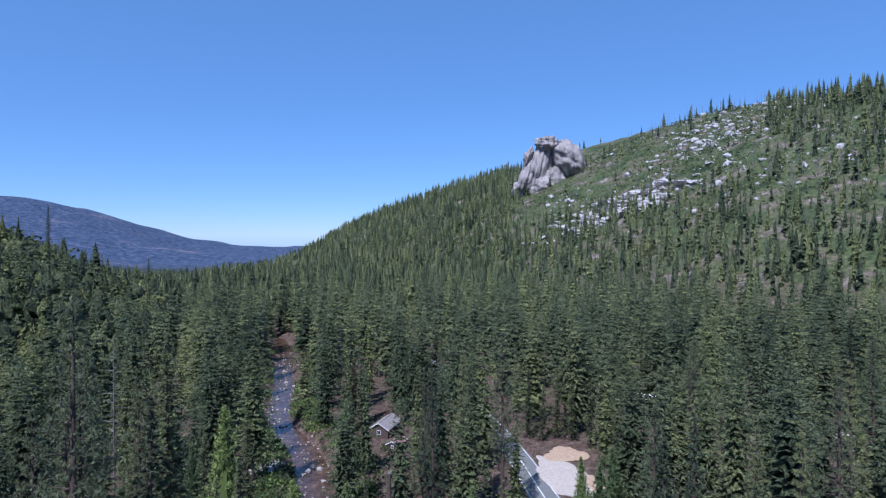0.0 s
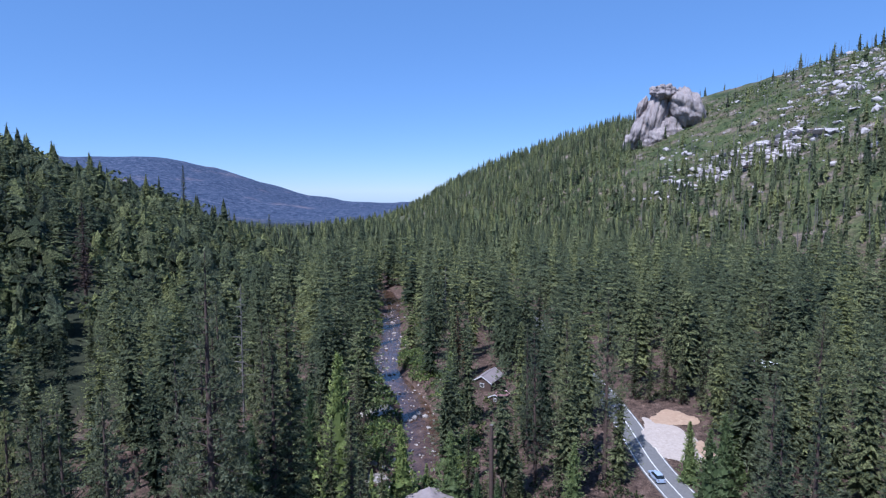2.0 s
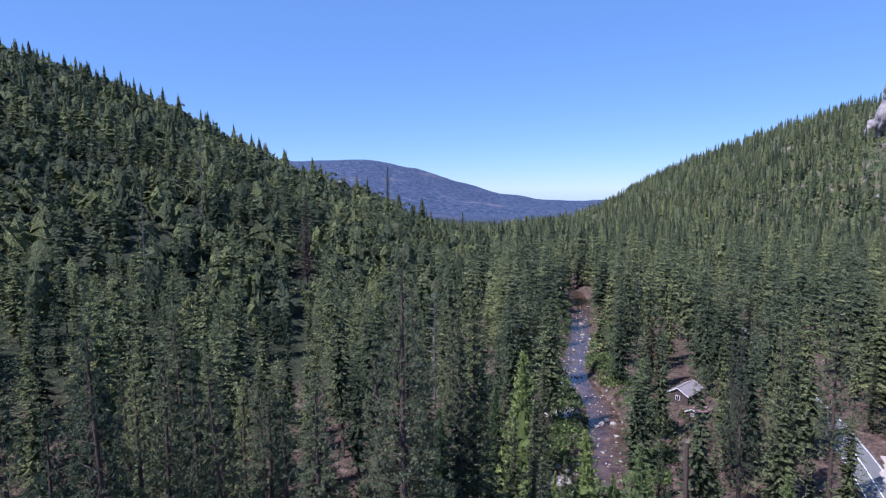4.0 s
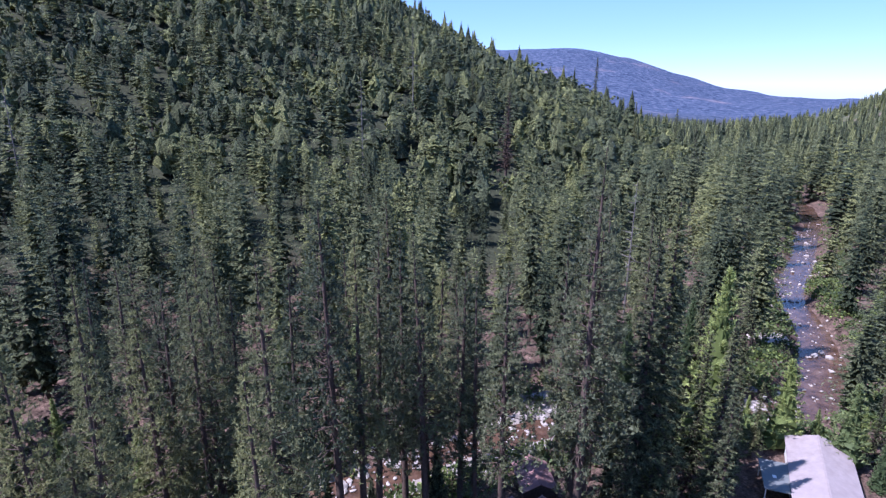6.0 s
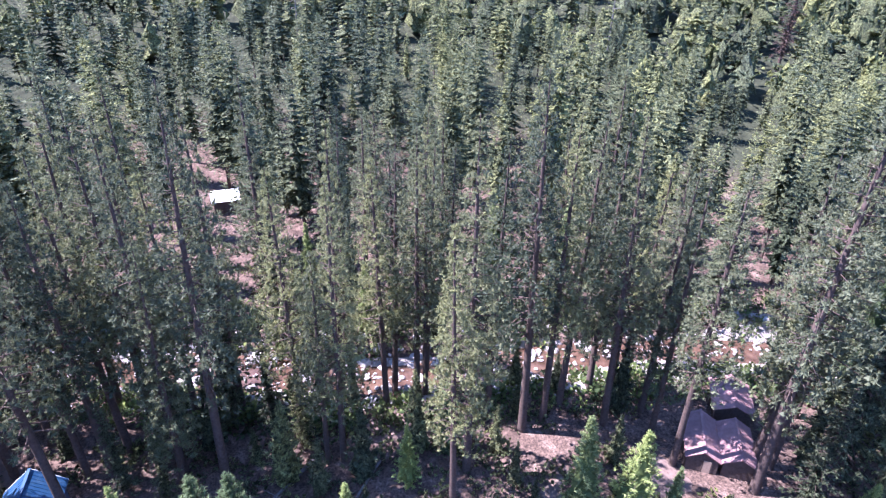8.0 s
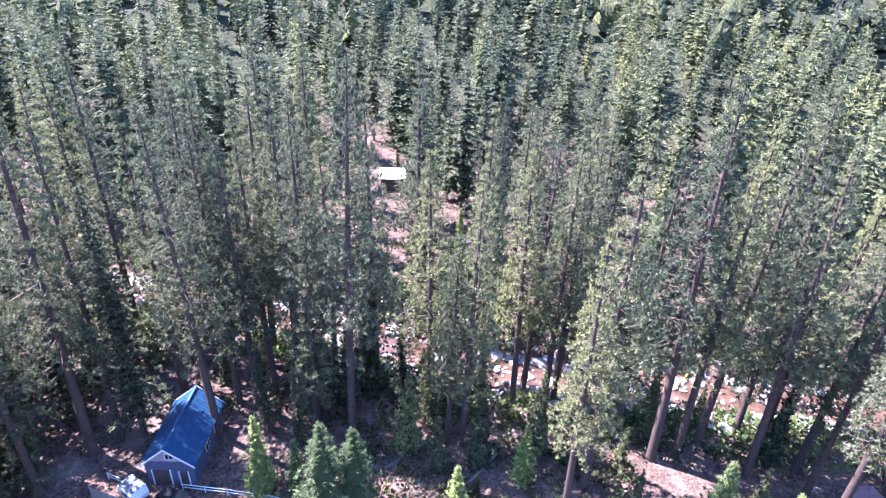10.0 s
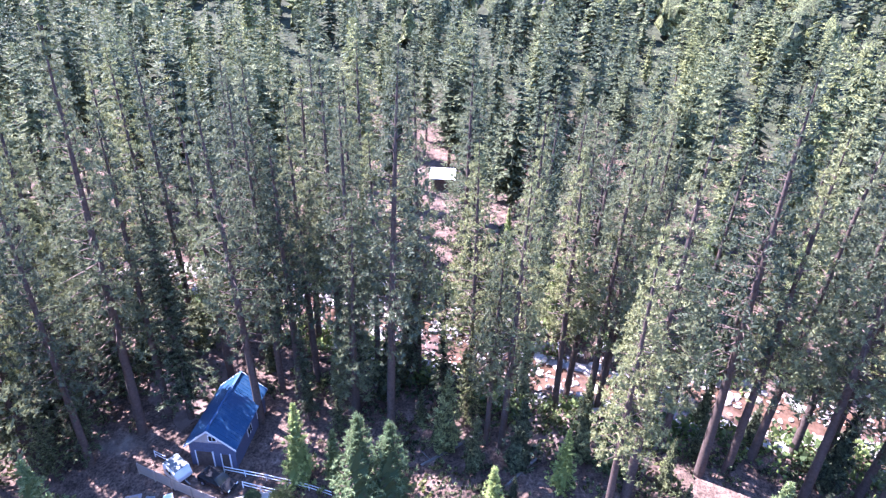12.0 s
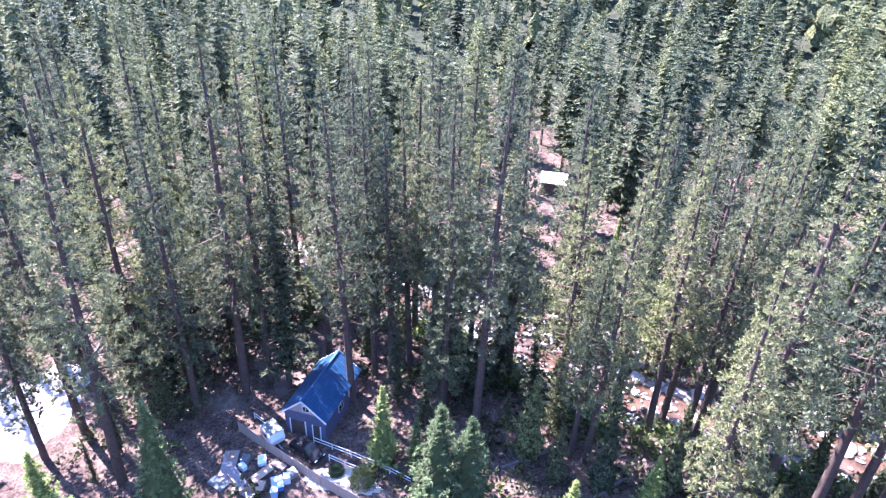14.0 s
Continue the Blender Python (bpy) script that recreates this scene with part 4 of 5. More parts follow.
i = k.astype(int)
p = near[i] + (near[i + 1] - near[i]) * (k - i)[:, None]
x, y = p[:, 0] + rng.choice([-1, 1], 420) * rng.uniform(2.5, 9, 420), p[:, 1] + rng.normal(0, 3, 420)
rock_field("bank_boulders", "bright rounded granite boulders along the river banks", x, y, rng.uniform(0.35, 1.1, 420), 16, M_RIVERSTONE, divisions=2, lift=lambda p, q: np.maximum(height(p, q), floor_height(p, q) - 2.8))
k = rng.uniform(0, len(line) - 1.01, 2300)
i = k.astype(int)
p = line[i] + (line[i + 1] - line[i]) * (k - i)[:, None]
d = (line[i + 1] - line[i])
d = d / np.linalg.norm(d, axis=1)[:, None]
off = rng.choice([-1, 1], 2300) * rng.uniform(5.2, 14, 2300)
x, y = p[:, 0] - d[:, 1] * off, p[:, 1] + d[:, 0] * off
bushes("riverside_brush", "bright green willow brush along the river bank", x, y, rng.uniform(0.8, 2.5, 2300), 14, M_WILLOW, 34)

x, y, rng2 = scatter(2.9, 112, 81, 34, (-16, 150), False)
keep = rng2.uniform(0, 1, len(x)) < np.clip(fractal(x, y, 25, 3, 83) * 3 + 0.65, 0.1, 0.95)
x, y = x[keep], y[keep]
bushes("understory_shrubs", "dark green shrubs and saplings under the pines", x, y, rng2.uniform(0.8, 2.8, len(x)), 15, M_OAK_FAR, 50)
x, y, rng2 = scatter(3.6, 178, 84, 110, (-20, 32), False)
keep = np.hypot(x - 25, y - 148) > 19
x, y = x[keep], y[keep]
bushes("understory_shrubs", "green shrubs between the road and the river", x, y, rng2.uniform(0.8, 2.6, len(x)), 18, M_OAK_FAR, 28)


# ---- materials of buildings and vehicles ----
def sheet_metal(name, colour, rough=0.45, worn=(0.5, 0.5, 0.5), scale=1.5):
    m, nt, b = base_mat(name, rough, 0.0, 0.5)
    c = coords(nt)
    n = noise_tex(nt, scale, 6, 0.7, c)
    nt.links.new(mix(nt, ramp(nt, n, [(0.5, (0, 0, 0)), (0.75, (0.5, 0.5, 0.5))]), colour, worn), b.inputs["Base Color"])
    bump(nt, b, n, 0.15, 0.02)
    return m


M_BLUEROOF = sheet_metal("blue_roof", (0.018, 0.06, 0.13), 0.4, (0.12, 0.18, 0.24))
M_REDROOF = speckled("red_shingle", (0.19, 0.1, 0.095), (0.3, 0.175, 0.165), 1.5, 0.85)
M_GREYROOF = speckled("grey_roofing", (0.23, 0.19, 0.188), (0.31, 0.262, 0.258), 0.8, 0.8)
M_FLATROOF = speckled("bluish_flat_roof", (0.12, 0.13, 0.13), (0.17, 0.18, 0.178), 0.8, 0.7)
M_WHITEROOF = sheet_metal("white_metal_roof", (0.85, 0.85, 0.85), 0.65, (0.7, 0.7, 0.7))
M_SIDING = speckled("blue_grey_siding", (0.075, 0.08, 0.125), (0.12, 0.125, 0.18), 3.0, 0.7)
M_BROWNWALL = speckled("dark_brown_boards", (0.05, 0.033, 0.028), (0.12, 0.085, 0.07), 3.0, 0.85)
M_BEIGE = speckled("beige_boards", (0.3, 0.255, 0.24), (0.42, 0.37, 0.345), 4.0, 0.7)
M_TRIM = speckled("white_trim", (0.62, 0.60, 0.6), (0.8, 0.78, 0.77), 4.0, 0.6)
M_GLASS, _nt, _b = base_mat("dark_window_glass", 0.08, 0.0, 0.6)
_b.inputs["Base Color"].default_value = (0.02, 0.025, 0.03, 1)
M_ASPHALT = speckled("asphalt", (0.13, 0.123, 0.12), (0.21, 0.2, 0.196), 2.0, 0.85, 0.08)
M_LINE = speckled("road_paint", (0.62, 0.6, 0.57), (0.8, 0.78, 0.75), 6.0, 0.7)
M_GRAVEL = speckled("pale_gravel", (0.36, 0.295, 0.25), (0.53, 0.445, 0.385), 1.3, 0.95, 0.1)
M_ORANGE = speckled("orange_dirt", (0.33, 0.21, 0.14), (0.5, 0.36, 0.25), 0.9, 0.95, 0.2)
M_LITTER = speckled("needle_litter", (0.085, 0.055, 0.045), (0.2, 0.14, 0.115), 1.4, 0.95, 0.2)
M_SAND = speckled("white_sand", (0.38, 0.315, 0.27), (0.56, 0.485, 0.425), 1.6, 0.95, 0.15)
M_RIVERBED = speckled("river_gravel", (0.13, 0.105, 0.088), (0.4, 0.345, 0.305), 1.1, 0.95, 0.12)
M_FENCE = speckled("fence_boards", (0.3, 0.22, 0.18), (0.45, 0.36, 0.3), 3.0, 0.85)
M_PAINTWHITE = sheet_metal("white_vehicle_paint", (0.72, 0.73, 0.76), 0.3, (0.6, 0.6, 0.62))
M_PAINTBLACK = sheet_metal("black_vehicle_paint", (0.012, 0.012, 0.015), 0.22, (0.03, 0.03, 0.03))
M_PAINTBLUE = sheet_metal("silver_blue_paint", (0.35, 0.42, 0.55), 0.3, (0.5, 0.55, 0.6))
M_RUBBER = speckled("tyre_rubber", (0.015, 0.015, 0.015), (0.03, 0.03, 0.03), 10, 0.8)
M_STEEL = speckled("dull_steel", (0.35, 0.35, 0.36), (0.5, 0.5, 0.51), 5, 0.4, metal=0.8)
M_LAMP = sheet_metal("lamp_lens", (0.8, 0.8, 0.78), 0.15)
M_TARP = sheet_metal("blue_tarp", (0.05, 0.16, 0.42), 0.5)
M_CLUTTERWOOD = speckled("scrap_wood", (0.3, 0.2, 0.14), (0.5, 0.36, 0.26), 4, 0.85)


# ---- roads, gravel and sand ----
def sheet(name, label, category, v, f, mat, kind="structure"):
    return tagged(new(name, mesh_from(name, v, f, mat, True)), label, category, kind=kind)


def above(lift):
    return lambda x, y: height(x, y) + lift


v, f = ribbon(ROAD, 3.4, above(0.08), 3)
sheet("road", "two-lane grey asphalt road through the forest", "road", v, f, M_ASPHALT)


def offset_line(line, off):
    p = np.array(line, float)
    d = np.gradient(p, axis=0)
    d /= np.linalg.norm(d, axis=1)[:, None]
    return [tuple(q) for q in p + np.stack([-d[:, 1], d[:, 0]], 1) * off]


for off in (-3.0, 3.0, 0.0):
    v, f = ribbon(offset_line(ROAD, off), 0.09 if off else 0.12, above(0.1), 3)
    sheet("road_line", "painted line on the asphalt road", "road marking", v, f, M_LINE)


def patch(name, label, cx, cy, rx, ry, turn, mat, lift, seed, category="ground"):
    """A ragged sheet of loose soil that follows the ground."""
    rings, n = 9, 90
    v, a0 = [(cx, cy)], radians(turn)
    for i in range(1, rings + 1):
        for k in range(n):
            a = 2 * math.pi * k / n
            edge = 1 + 1.1 * float(fractal(np.array(math.cos(a) * 11 + seed * 31.0), np.array(math.sin(a) * 11.0), 7, 5, seed))
            u, w = math.cos(a) * rx * edge * i / rings, math.sin(a) * ry * edge * i / rings
            v.append((cx + u * math.cos(a0) - w * math.sin(a0), cy + u * math.sin(a0) + w * math.cos(a0)))
    p = np.array(v)
    fall = np.concatenate([[0.0], np.repeat(np.arange(1, rings + 1) / rings, n)])
    z = height(p[:, 0], p[:, 1]) + lift * (1 - 1.6 * np.clip(fall - 0.75, 0, 1) * 4 * 0.3)
    f = [(0, 1 + k, 1 + (k + 1) % n) for k in range(n)]
    for i in range(rings - 1):
        for k in range(n):
            a, b = 1 + i * n + k, 1 + i * n + (k + 1) % n
            f += [(a, a + n, b + n), (a, b + n, b)]
    return sheet(name, label, category, np.column_stack([p, z]), np.array(f), mat)


v, f = ribbon(RIVER[2:12], 9.5, above(0.12), 3)
sheet("river_bed", "pale stony gravel bed on both sides of the river", "river bed", v, f, M_RIVERBED)
patch("gravel_pullout", "pale gravel pullout beside the road", 23.5, 140, 5.5, 14, 12, M_GRAVEL, 0.16, 1)
patch("dirt_bank", "orange dry dirt beside the gravel pullout", 26, 153, 5.5, 4.5, 20, M_ORANGE, 0.25, 2)
patch("dry_verge", "orange dry grass beside the road", 30.5, 133, 2, 7, 10, M_ORANGE, 0.2, 3)
patch("sandy_clearing", "bright white sand in an open clearing", -35.5, -63.5, 9, 6, 20, M_SAND, 0.14, 4)
patch("yard_dirt", "bare pale dirt of the yard by the fence", -39.0, -20.5, 4.6, 1.7, 100, M_GRAVEL, 0.1, 5)
patch("sand_bar", "pale sand bar at the river bend", -48.5, 141, 5.5, 3.2, 60, M_SAND, 0.16, 6)
patch("bank_sand", "pale sand and gravel on the river bank", -69.5, -9, 4.0, 13, 12, M_SAND, 0.14, 7)
patch("gravel_bar", "pale gravel bar beside the shallow river", -63.5, 9, 3.6, 7, 10, M_SAND, 0.14, 13)
patch("boulder_bar", "bright white gravel bar below the cabins", -58.5, 62, 4.2, 8, -20, M_SAND, 0.14, 14)
patch("cabin_yard", "bare pinkish dirt beside the cabins", -39, 42, 3.5, 3, 0, M_LITTER, 0.12, 8)
patch("forest_dirt", "bare pinkish earth under the pines", -56, 18, 5, 9, 10, M_LITTER, 0.12, 9)
patch("needle_litter", "reddish needle litter behind the house", -58, -38, 9, 6, 30, M_LITTER, 0.12, 10)
patch("far_clearing", "small bare clearing among the trees", 106, 173, 6, 4, 0, M_SAND, 0.2, 11)


# ---- buildings ----
def slab(corners, thick):
    """A thin sheet from four or more corners, thickened straight down."""
    bm = bmesh.new()
    top = [bm.verts.new(c) for c in corners]
    low = [bm.verts.new((c[0], c[1], c[2] - thick)) for c in corners]
    bm.faces.new(top)
    bm.faces.new(low[::-1])
    n = len(top)
    for i in range(n):
        bm.faces.new((top[i], low[i], low[(i + 1) % n], top[(i + 1) % n]))
    bmesh.ops.recalc_face_normals(bm, faces=bm.faces[:])
    return bm


def gable_house(name, label, x, y, turn, length, width, eave, ridge, roof_mat, wall_mat, over=0.45, ribs=0, windows=(), doors=(), fascia=True, group=""):
    """A house with its ridge along its own x: gable walls, side walls, two roof slopes, trim, windows, doors."""
    ob = new(name)
    ob.matrix_basis = pose(x, y, float(height(x, y)) - 0.02, 0, 0, turn)
    tagged(ob, label, "house", group)
    L, W, t = length / 2, width / 2, 0.16
    for side in (-1, 1):
        part("side_wall", box(length, t, eave, Matrix.Translation((0, side * (W - t / 2), eave / 2))), wall_mat, ob)
        bm = bmesh.new()
        pts = [(-W + t, 0), (W - t, 0), (W - t, eave), (0, ridge - 0.18), (-W + t, eave)]
        fr = [bm.verts.new((side * L, p, q)) for p, q in pts]
        bk = [bm.verts.new((side * (L - t), p, q)) for p, q in pts]
        bm.faces.new(fr)
        bm.faces.new(bk[::-1])
        for i in range(5):
            bm.faces.new((fr[i], bk[i], bk[(i + 1) % 5], fr[(i + 1) % 5]))
        bmesh.ops.recalc_face_normals(bm, faces=bm.faces[:])
        part("gable_wall", bm, wall_mat, ob)
        if wall_mat is M_SIDING:
            tri = [(-W + 0.3, eave + 0.05), (W - 0.3, eave + 0.05), (0, ridge - 0.3)]
            bm = bmesh.new()
            fr, bk = [[bm.verts.new((side * (L + d), p, q)) for p, q in tri] for d in (0.012, -0.05)]
            bm.faces.new(fr)
            bm.faces.new(bk[::-1])
            for i in range(3):
                bm.faces.new((fr[i], bk[i], bk[(i + 1) % 3], fr[(i + 1) % 3]))
            bmesh.ops.recalc_face_normals(bm, faces=bm.faces[:])
            part("gable_boards", bm, M_BEIGE, ob, "beige painted gable boards")
        drop = (ridge - eave) / W * over
        roof = part("roof", slab([(-L - over, 0, ridge), (L + over, 0, ridge), (L + over, side * (W + over), eave - drop), (-L - over, side * (W + over), eave - drop)], 0.12), roof_mat, ob)
        for i in range(ribs):
            u = -L - over + (i + 0.5) * (length + 2 * over) / ribs
            part("seam", slab([(u - 0.02, 0, ridge + 0.04), (u + 0.02, 0, ridge + 0.04), (u + 0.02, side * (W + over), eave - drop + 0.04), (u - 0.02, side * (W + over), eave - drop + 0.04)], 0.04), roof_mat, roof)
        if fascia:
            for end in (-1, 1):
                e = end * (L + over + 0.02)
                part("fascia", slab([(e - 0.03, 0, ridge + 0.02), (e + 0.03, 0, ridge + 0.02), (e + 0.03, side * (W + over), eave - drop + 0.02), (e - 0.03, side * (W + over), eave - drop + 0.02)], 0.24), M_TRIM, ob, "white trim board")
    part("ridge_cap", box(length + 2 * over, 0.3, 0.08, Matrix.Translation((0, 0, ridge + 0.02))), roof_mat, ob)
    for end, u, z, w, h in windows:
        place = Matrix.Translation((end * (L + 0.02), u, z)) if end in (-1, 1) else Matrix.Translation((u, math.copysign(W + 0.02, end), z)) @ Matrix.Rotation(radians(90), 4, "Z")
        win = part("window", box(0.06, w + 0.24, h + 0.24, place, 0.01), M_TRIM, ob, "white-framed window")
        part("pane", box(0.09, w, h, place), M_GLASS, win, "dark glass pane")
        part("muntin", box(0.11, 0.05, h, place), M_TRIM, win)
    for end, u, w, h in doors:
        place = Matrix.Translation((end * (L + 0.02), u, h / 2))
        d = part("door", box(0.08, w, h, place, 0.01), M_BROWNWALL if wall_mat is M_SIDING else M_CLUTTERWOOD, ob, "plain panelled door")
        for k in (-1, 1):
            part("door_post", box(0.1, 0.14, h + 0.1, place @ Matrix.Translation((0, k * (w / 2 + 0.07), 0.05))), M_TRIM if wall_mat is M_SIDING else M_BROWNWALL, d)
    return ob


gable_house("blue_roofed_house", "blue-grey gabled house with a blue metal roof under tall pines", -48.0, -28.2, 2, 9.4, 5.4, 3.7, 6.0, M_BLUEROOF, M_SIDING, 0.4, 22,
            windows=((1, 0.3, 4.5, 0.8, 0.7), (1.5, 0.5, 1.9, 1.0, 1.0), (1.5, -2.5, 1.9, 1.0, 1.0)), doors=((1, -1.0, 1.9, 2.3), (1, 1.5, 0.9, 2.1)))
gable_house("cabin", "low brown cabin with a faded red shingle roof", -41.4, 49.1, 147, 7.4, 3.7, 2.3, 3.4, M_REDROOF, M_BROWNWALL, 0.22, 0, windows=((1.5, 0.4, 1.5, 0.8, 0.7),), doors=((-1, -0.6, 0.9, 1.95),), fascia=False, group="red-roofed cabins")
gable_house("cabin", "brown cabin with a red shingle roof joined to its neighbour", -39.1, 52.6, 147, 7.0, 3.7, 2.3, 3.4, M_REDROOF, M_BROWNWALL, 0.22, 0, windows=((-1.5, 0.2, 1.5, 0.8, 0.7),), fascia=False, group="red-roofed cabins")
gable_house("cabin", "brown cabin with a faded red roof beside the boulders", -46.8, 58.2, 147, 6.2, 4.6, 2.2, 3.3, M_REDROOF, M_BROWNWALL, 0.4, 0, windows=((1, 0, 1.5, 0.9, 0.9),), fascia=False, group="red-roofed cabins")
gable_house("long_lodge", "long low building with a pinkish grey roof", -18.4, 87.6, -65, 24, 8.2, 3.2, 4.3, M_GREYROOF, M_TRIM, 0.4, 0, windows=((1.5, 4, 1.7, 1.4, 1.0), (-1.5, 4, 1.7, 1.4, 1.0), (-1.5, -4, 1.7, 1.4, 1.0), (1, 0, 1.7, 1.2, 1.0)), fascia=False)
gable_house("small_house", "small grey house with a pale roof among the firs", -23.5, 168, 75, 9, 5.5, 2.8, 4.4, M_GREYROOF, M_BROWNWALL, 0.4, 0, windows=((-1, 0, 1.6, 1.0, 1.0),))
gable_house("shed", "little brown shed with a reddish roof", -18.5, 155.5, 70, 5, 3.4, 2.1, 3.0, M_REDROOF, M_BROWNWALL, 0.3, 0, windows=((-1, 0, 1.4, 0.6, 0.6),))
gable_house("white_roofed_house", "house with a bright white metal roof among firs", -134.0, -12.3, 95, 5.5, 6.5, 3.4, 4.6, M_WHITEROOF, M_BROWNWALL, 0.4, 12, windows=((1, 0, 1.6, 1.0, 1.0),))
gable_house("far_cabin", "small pale cabin half hidden among trees", 62, 205, 30, 8, 6, 2.6, 4.4, M_WHITEROOF, M_BROWNWALL, 0.4, 0, windows=((-1, 0, 1.6, 1.0, 1.0),))
gable_house("far_cabin", "small cabin with a grey roof among trees", 108, 208, 60, 9, 6, 2.6, 4.4, M_FLATROOF, M_BROWNWALL, 0.4, 0, windows=((-1, 0, 1.6, 1.0, 1.0),))


def carport():
    ob = new("carport")
    ob.matrix_basis = pose(-24.1, 85.3, float(height(-24.1, 85.3)), 0, 0, -60)
    tagged(ob, "flat bluish-grey carport roof on posts beside the lodge", "carport")
    part("roof", box(7.6, 4.0, 0.14, Matrix.Translation((0, 0, 2.8)), 0.03), M_FLATROOF, ob)
    for a in (-3.3, 3.3):
        for b in (-1.7, 1.7):
            part("post", box(0.14, 0.14, 2.75, Matrix.Translation((a, b, 1.37))), M_TRIM, ob)
    part("skylight", box(0.7, 0.5, 0.06, Matrix.Translation((0.4, -0.3, 2.9)), 0.02), M_TRIM, ob, "small pale skylight")
    aw = new("awning")
    aw.matrix_basis = pose(-21.5, 79.2, float(height(-21.5, 79.2)), 0, 0, -65)
    tagged(aw, "white sheet awning on thin posts beside the lodge", "awning")
    for k in (-0.7, 0.7):
        part("panel", box(1.36, 3.0, 0.06, Matrix.Translation((k, 0, 2.3)) @ Matrix.Rotation(radians(4), 4, "X"), 0.01), M_WHITEROOF, aw)
    for a in (-1.3, 1.3):
        for b in (-1.4, 1.4):
            part("post", box(0.07, 0.07, 2.3, Matrix.Translation((a, b, 1.1))), M_STEEL, aw)


carport()


# ---- vehicles ----
def wheel(parent, x, y, r, w):
    bm = bmesh.new()
    bmesh.ops.create_cone(bm, cap_ends=True, segments=20, radius1=r, radius2=r, depth=w, matrix=Matrix.Translation((x, y, r)) @ Matrix.Rotation(radians(90), 4, "X"))
    bmesh.ops.bevel(bm, geom=[e for e in bm.edges if len(e.link_faces) == 2 and e.calc_face_angle() > 1], offset=0.04, segments=2, affect="EDGES")
    t = part("tyre", bm, M_RUBBER, parent)
    bm = bmesh.new()
    bmesh.ops.create_cone(bm, cap_ends=True, segments=16, radius1=r * 0.62, radius2=r * 0.55, depth=w + 0.03, matrix=Matrix.Translation((x, y, r)) @ Matrix.Rotation(radians(90), 4, "X"))
    part("rim", bm, M_STEEL, t, "dull steel rim")


def hull(profile, half, taper, lift=0.0):
    """A body from a side profile of x, z points; the upper points lean in by taper."""
    bm = bmesh.new()
    zs = [z for _, z in profile]
    lo, hi = min(zs), max(zs)
    rows = []
    for s_ in (-1, 1):
        rows.append([bm.verts.new((x_, s_ * (half - taper * (z_ - lo) / (hi - lo)), z_ + lift)) for x_, z_ in profile])
    n = len(profile)
    bm.faces.new(rows[0])
    bm.faces.new(rows[1][::-1])
    for i in range(n):
        bm.faces.new((rows[0][i], rows[1][i], rows[1][(i + 1) % n], rows[0][(i + 1) % n]))
    bmesh.ops.recalc_face_normals(bm, faces=bm.faces[:])
    bmesh.ops.bevel(bm, geom=bm.edges[:], offset=0.05, segments=2, affect="EDGES")
    return bm


def car(label, x, y, turn, paint, name="car"):
    ob = new(name)
    ob.matrix_basis = pose(x, y, float(height(x, y)) + 0.1, 0, 0, turn)
    tagged(ob, label, "car")
    part("body", hull([(-2.25, 0.35), (2.2, 0.35), (2.25, 0.75), (1.1, 0.98), (-2.2, 1.02)], 0.9, 0.08), paint, ob)
    cab = part("cabin", hull([(-2.1, 0.95), (1.1, 0.95), (0.35, 1.52), (-1.7, 1.55)], 0.82, 0.16), M_GLASS, ob, "dark tinted glass cabin")
    part("roof", hull([(-1.65, 1.53), (0.3, 1.5), (0.2, 1.58), (-1.55, 1.6)], 0.68, 0.05), paint, cab)
    for a in (-1.4, 1.4):
        for b in (-0.82, 0.82):
            wheel(ob, a, b, 0.34, 0.22)
    for b in (-0.62, 0.62):
        part("headlight", box(0.08, 0.34, 0.14, Matrix.Translation((2.22, b, 0.7)), 0.02), M_LAMP, ob, "clear headlight")
        part("tail_light", box(0.06, 0.26, 0.2, Matrix.Translation((-2.24, b, 0.8)), 0.02), M_REDROOF, ob, "red tail light")
        part("mirror", box(0.12, 0.2, 0.12, Matrix.Translation((0.75, b * 1.6, 1.02)), 0.03), paint, ob)
    part("bumper", box(0.12, 1.7, 0.22, Matrix.Translation((2.24, 0, 0.42)), 0.04), M_RUBBER, ob)
    return ob


car("black car parked in the shade by the house", -40.9, -26.5, 72, M_PAINTBLACK)
car("silver-blue car on the shaded asphalt road", 18.0, 119.5, 107, M_PAINTBLUE)


def trailer():
    ob = new("camping_trailer")
    ob.matrix_basis = pose(-41.2, -31.3, float(height(-41.2, -31.3)) + 0.1, 0, 0, 60)
    tagged(ob, "small white camping trailer with a dull roof beside the house", "trailer")
    part("body", hull([(-1.35, 0.45), (1.2, 0.45), (1.4, 1.2), (1.15, 2.1), (-1.3, 2.15), (-1.45, 1.2)], 0.95, 0.06), M_PAINTWHITE, ob)
    part("roof", box(2.4, 1.7, 0.08, Matrix.Translation((-0.1, 0, 2.16)), 0.03), M_FLATROOF, ob, "dull bluish roof")
    part("window", box(0.9, 0.06, 0.5, Matrix.Translation((-0.2, -0.95, 1.5)), 0.02), M_GLASS, ob, "dark side window")
    part("door", box(0.6, 0.06, 1.5, Matrix.Translation((0.75, -0.93, 1.25)), 0.02), M_TRIM, ob)
    part("tow_bar", box(1.0, 0.1, 0.1, Matrix.Translation((1.75, 0, 0.45))), M_STEEL, ob)
    for b in (-0.88, 0.88):
        wheel(ob, -0.1, b, 0.33, 0.2)


trailer()


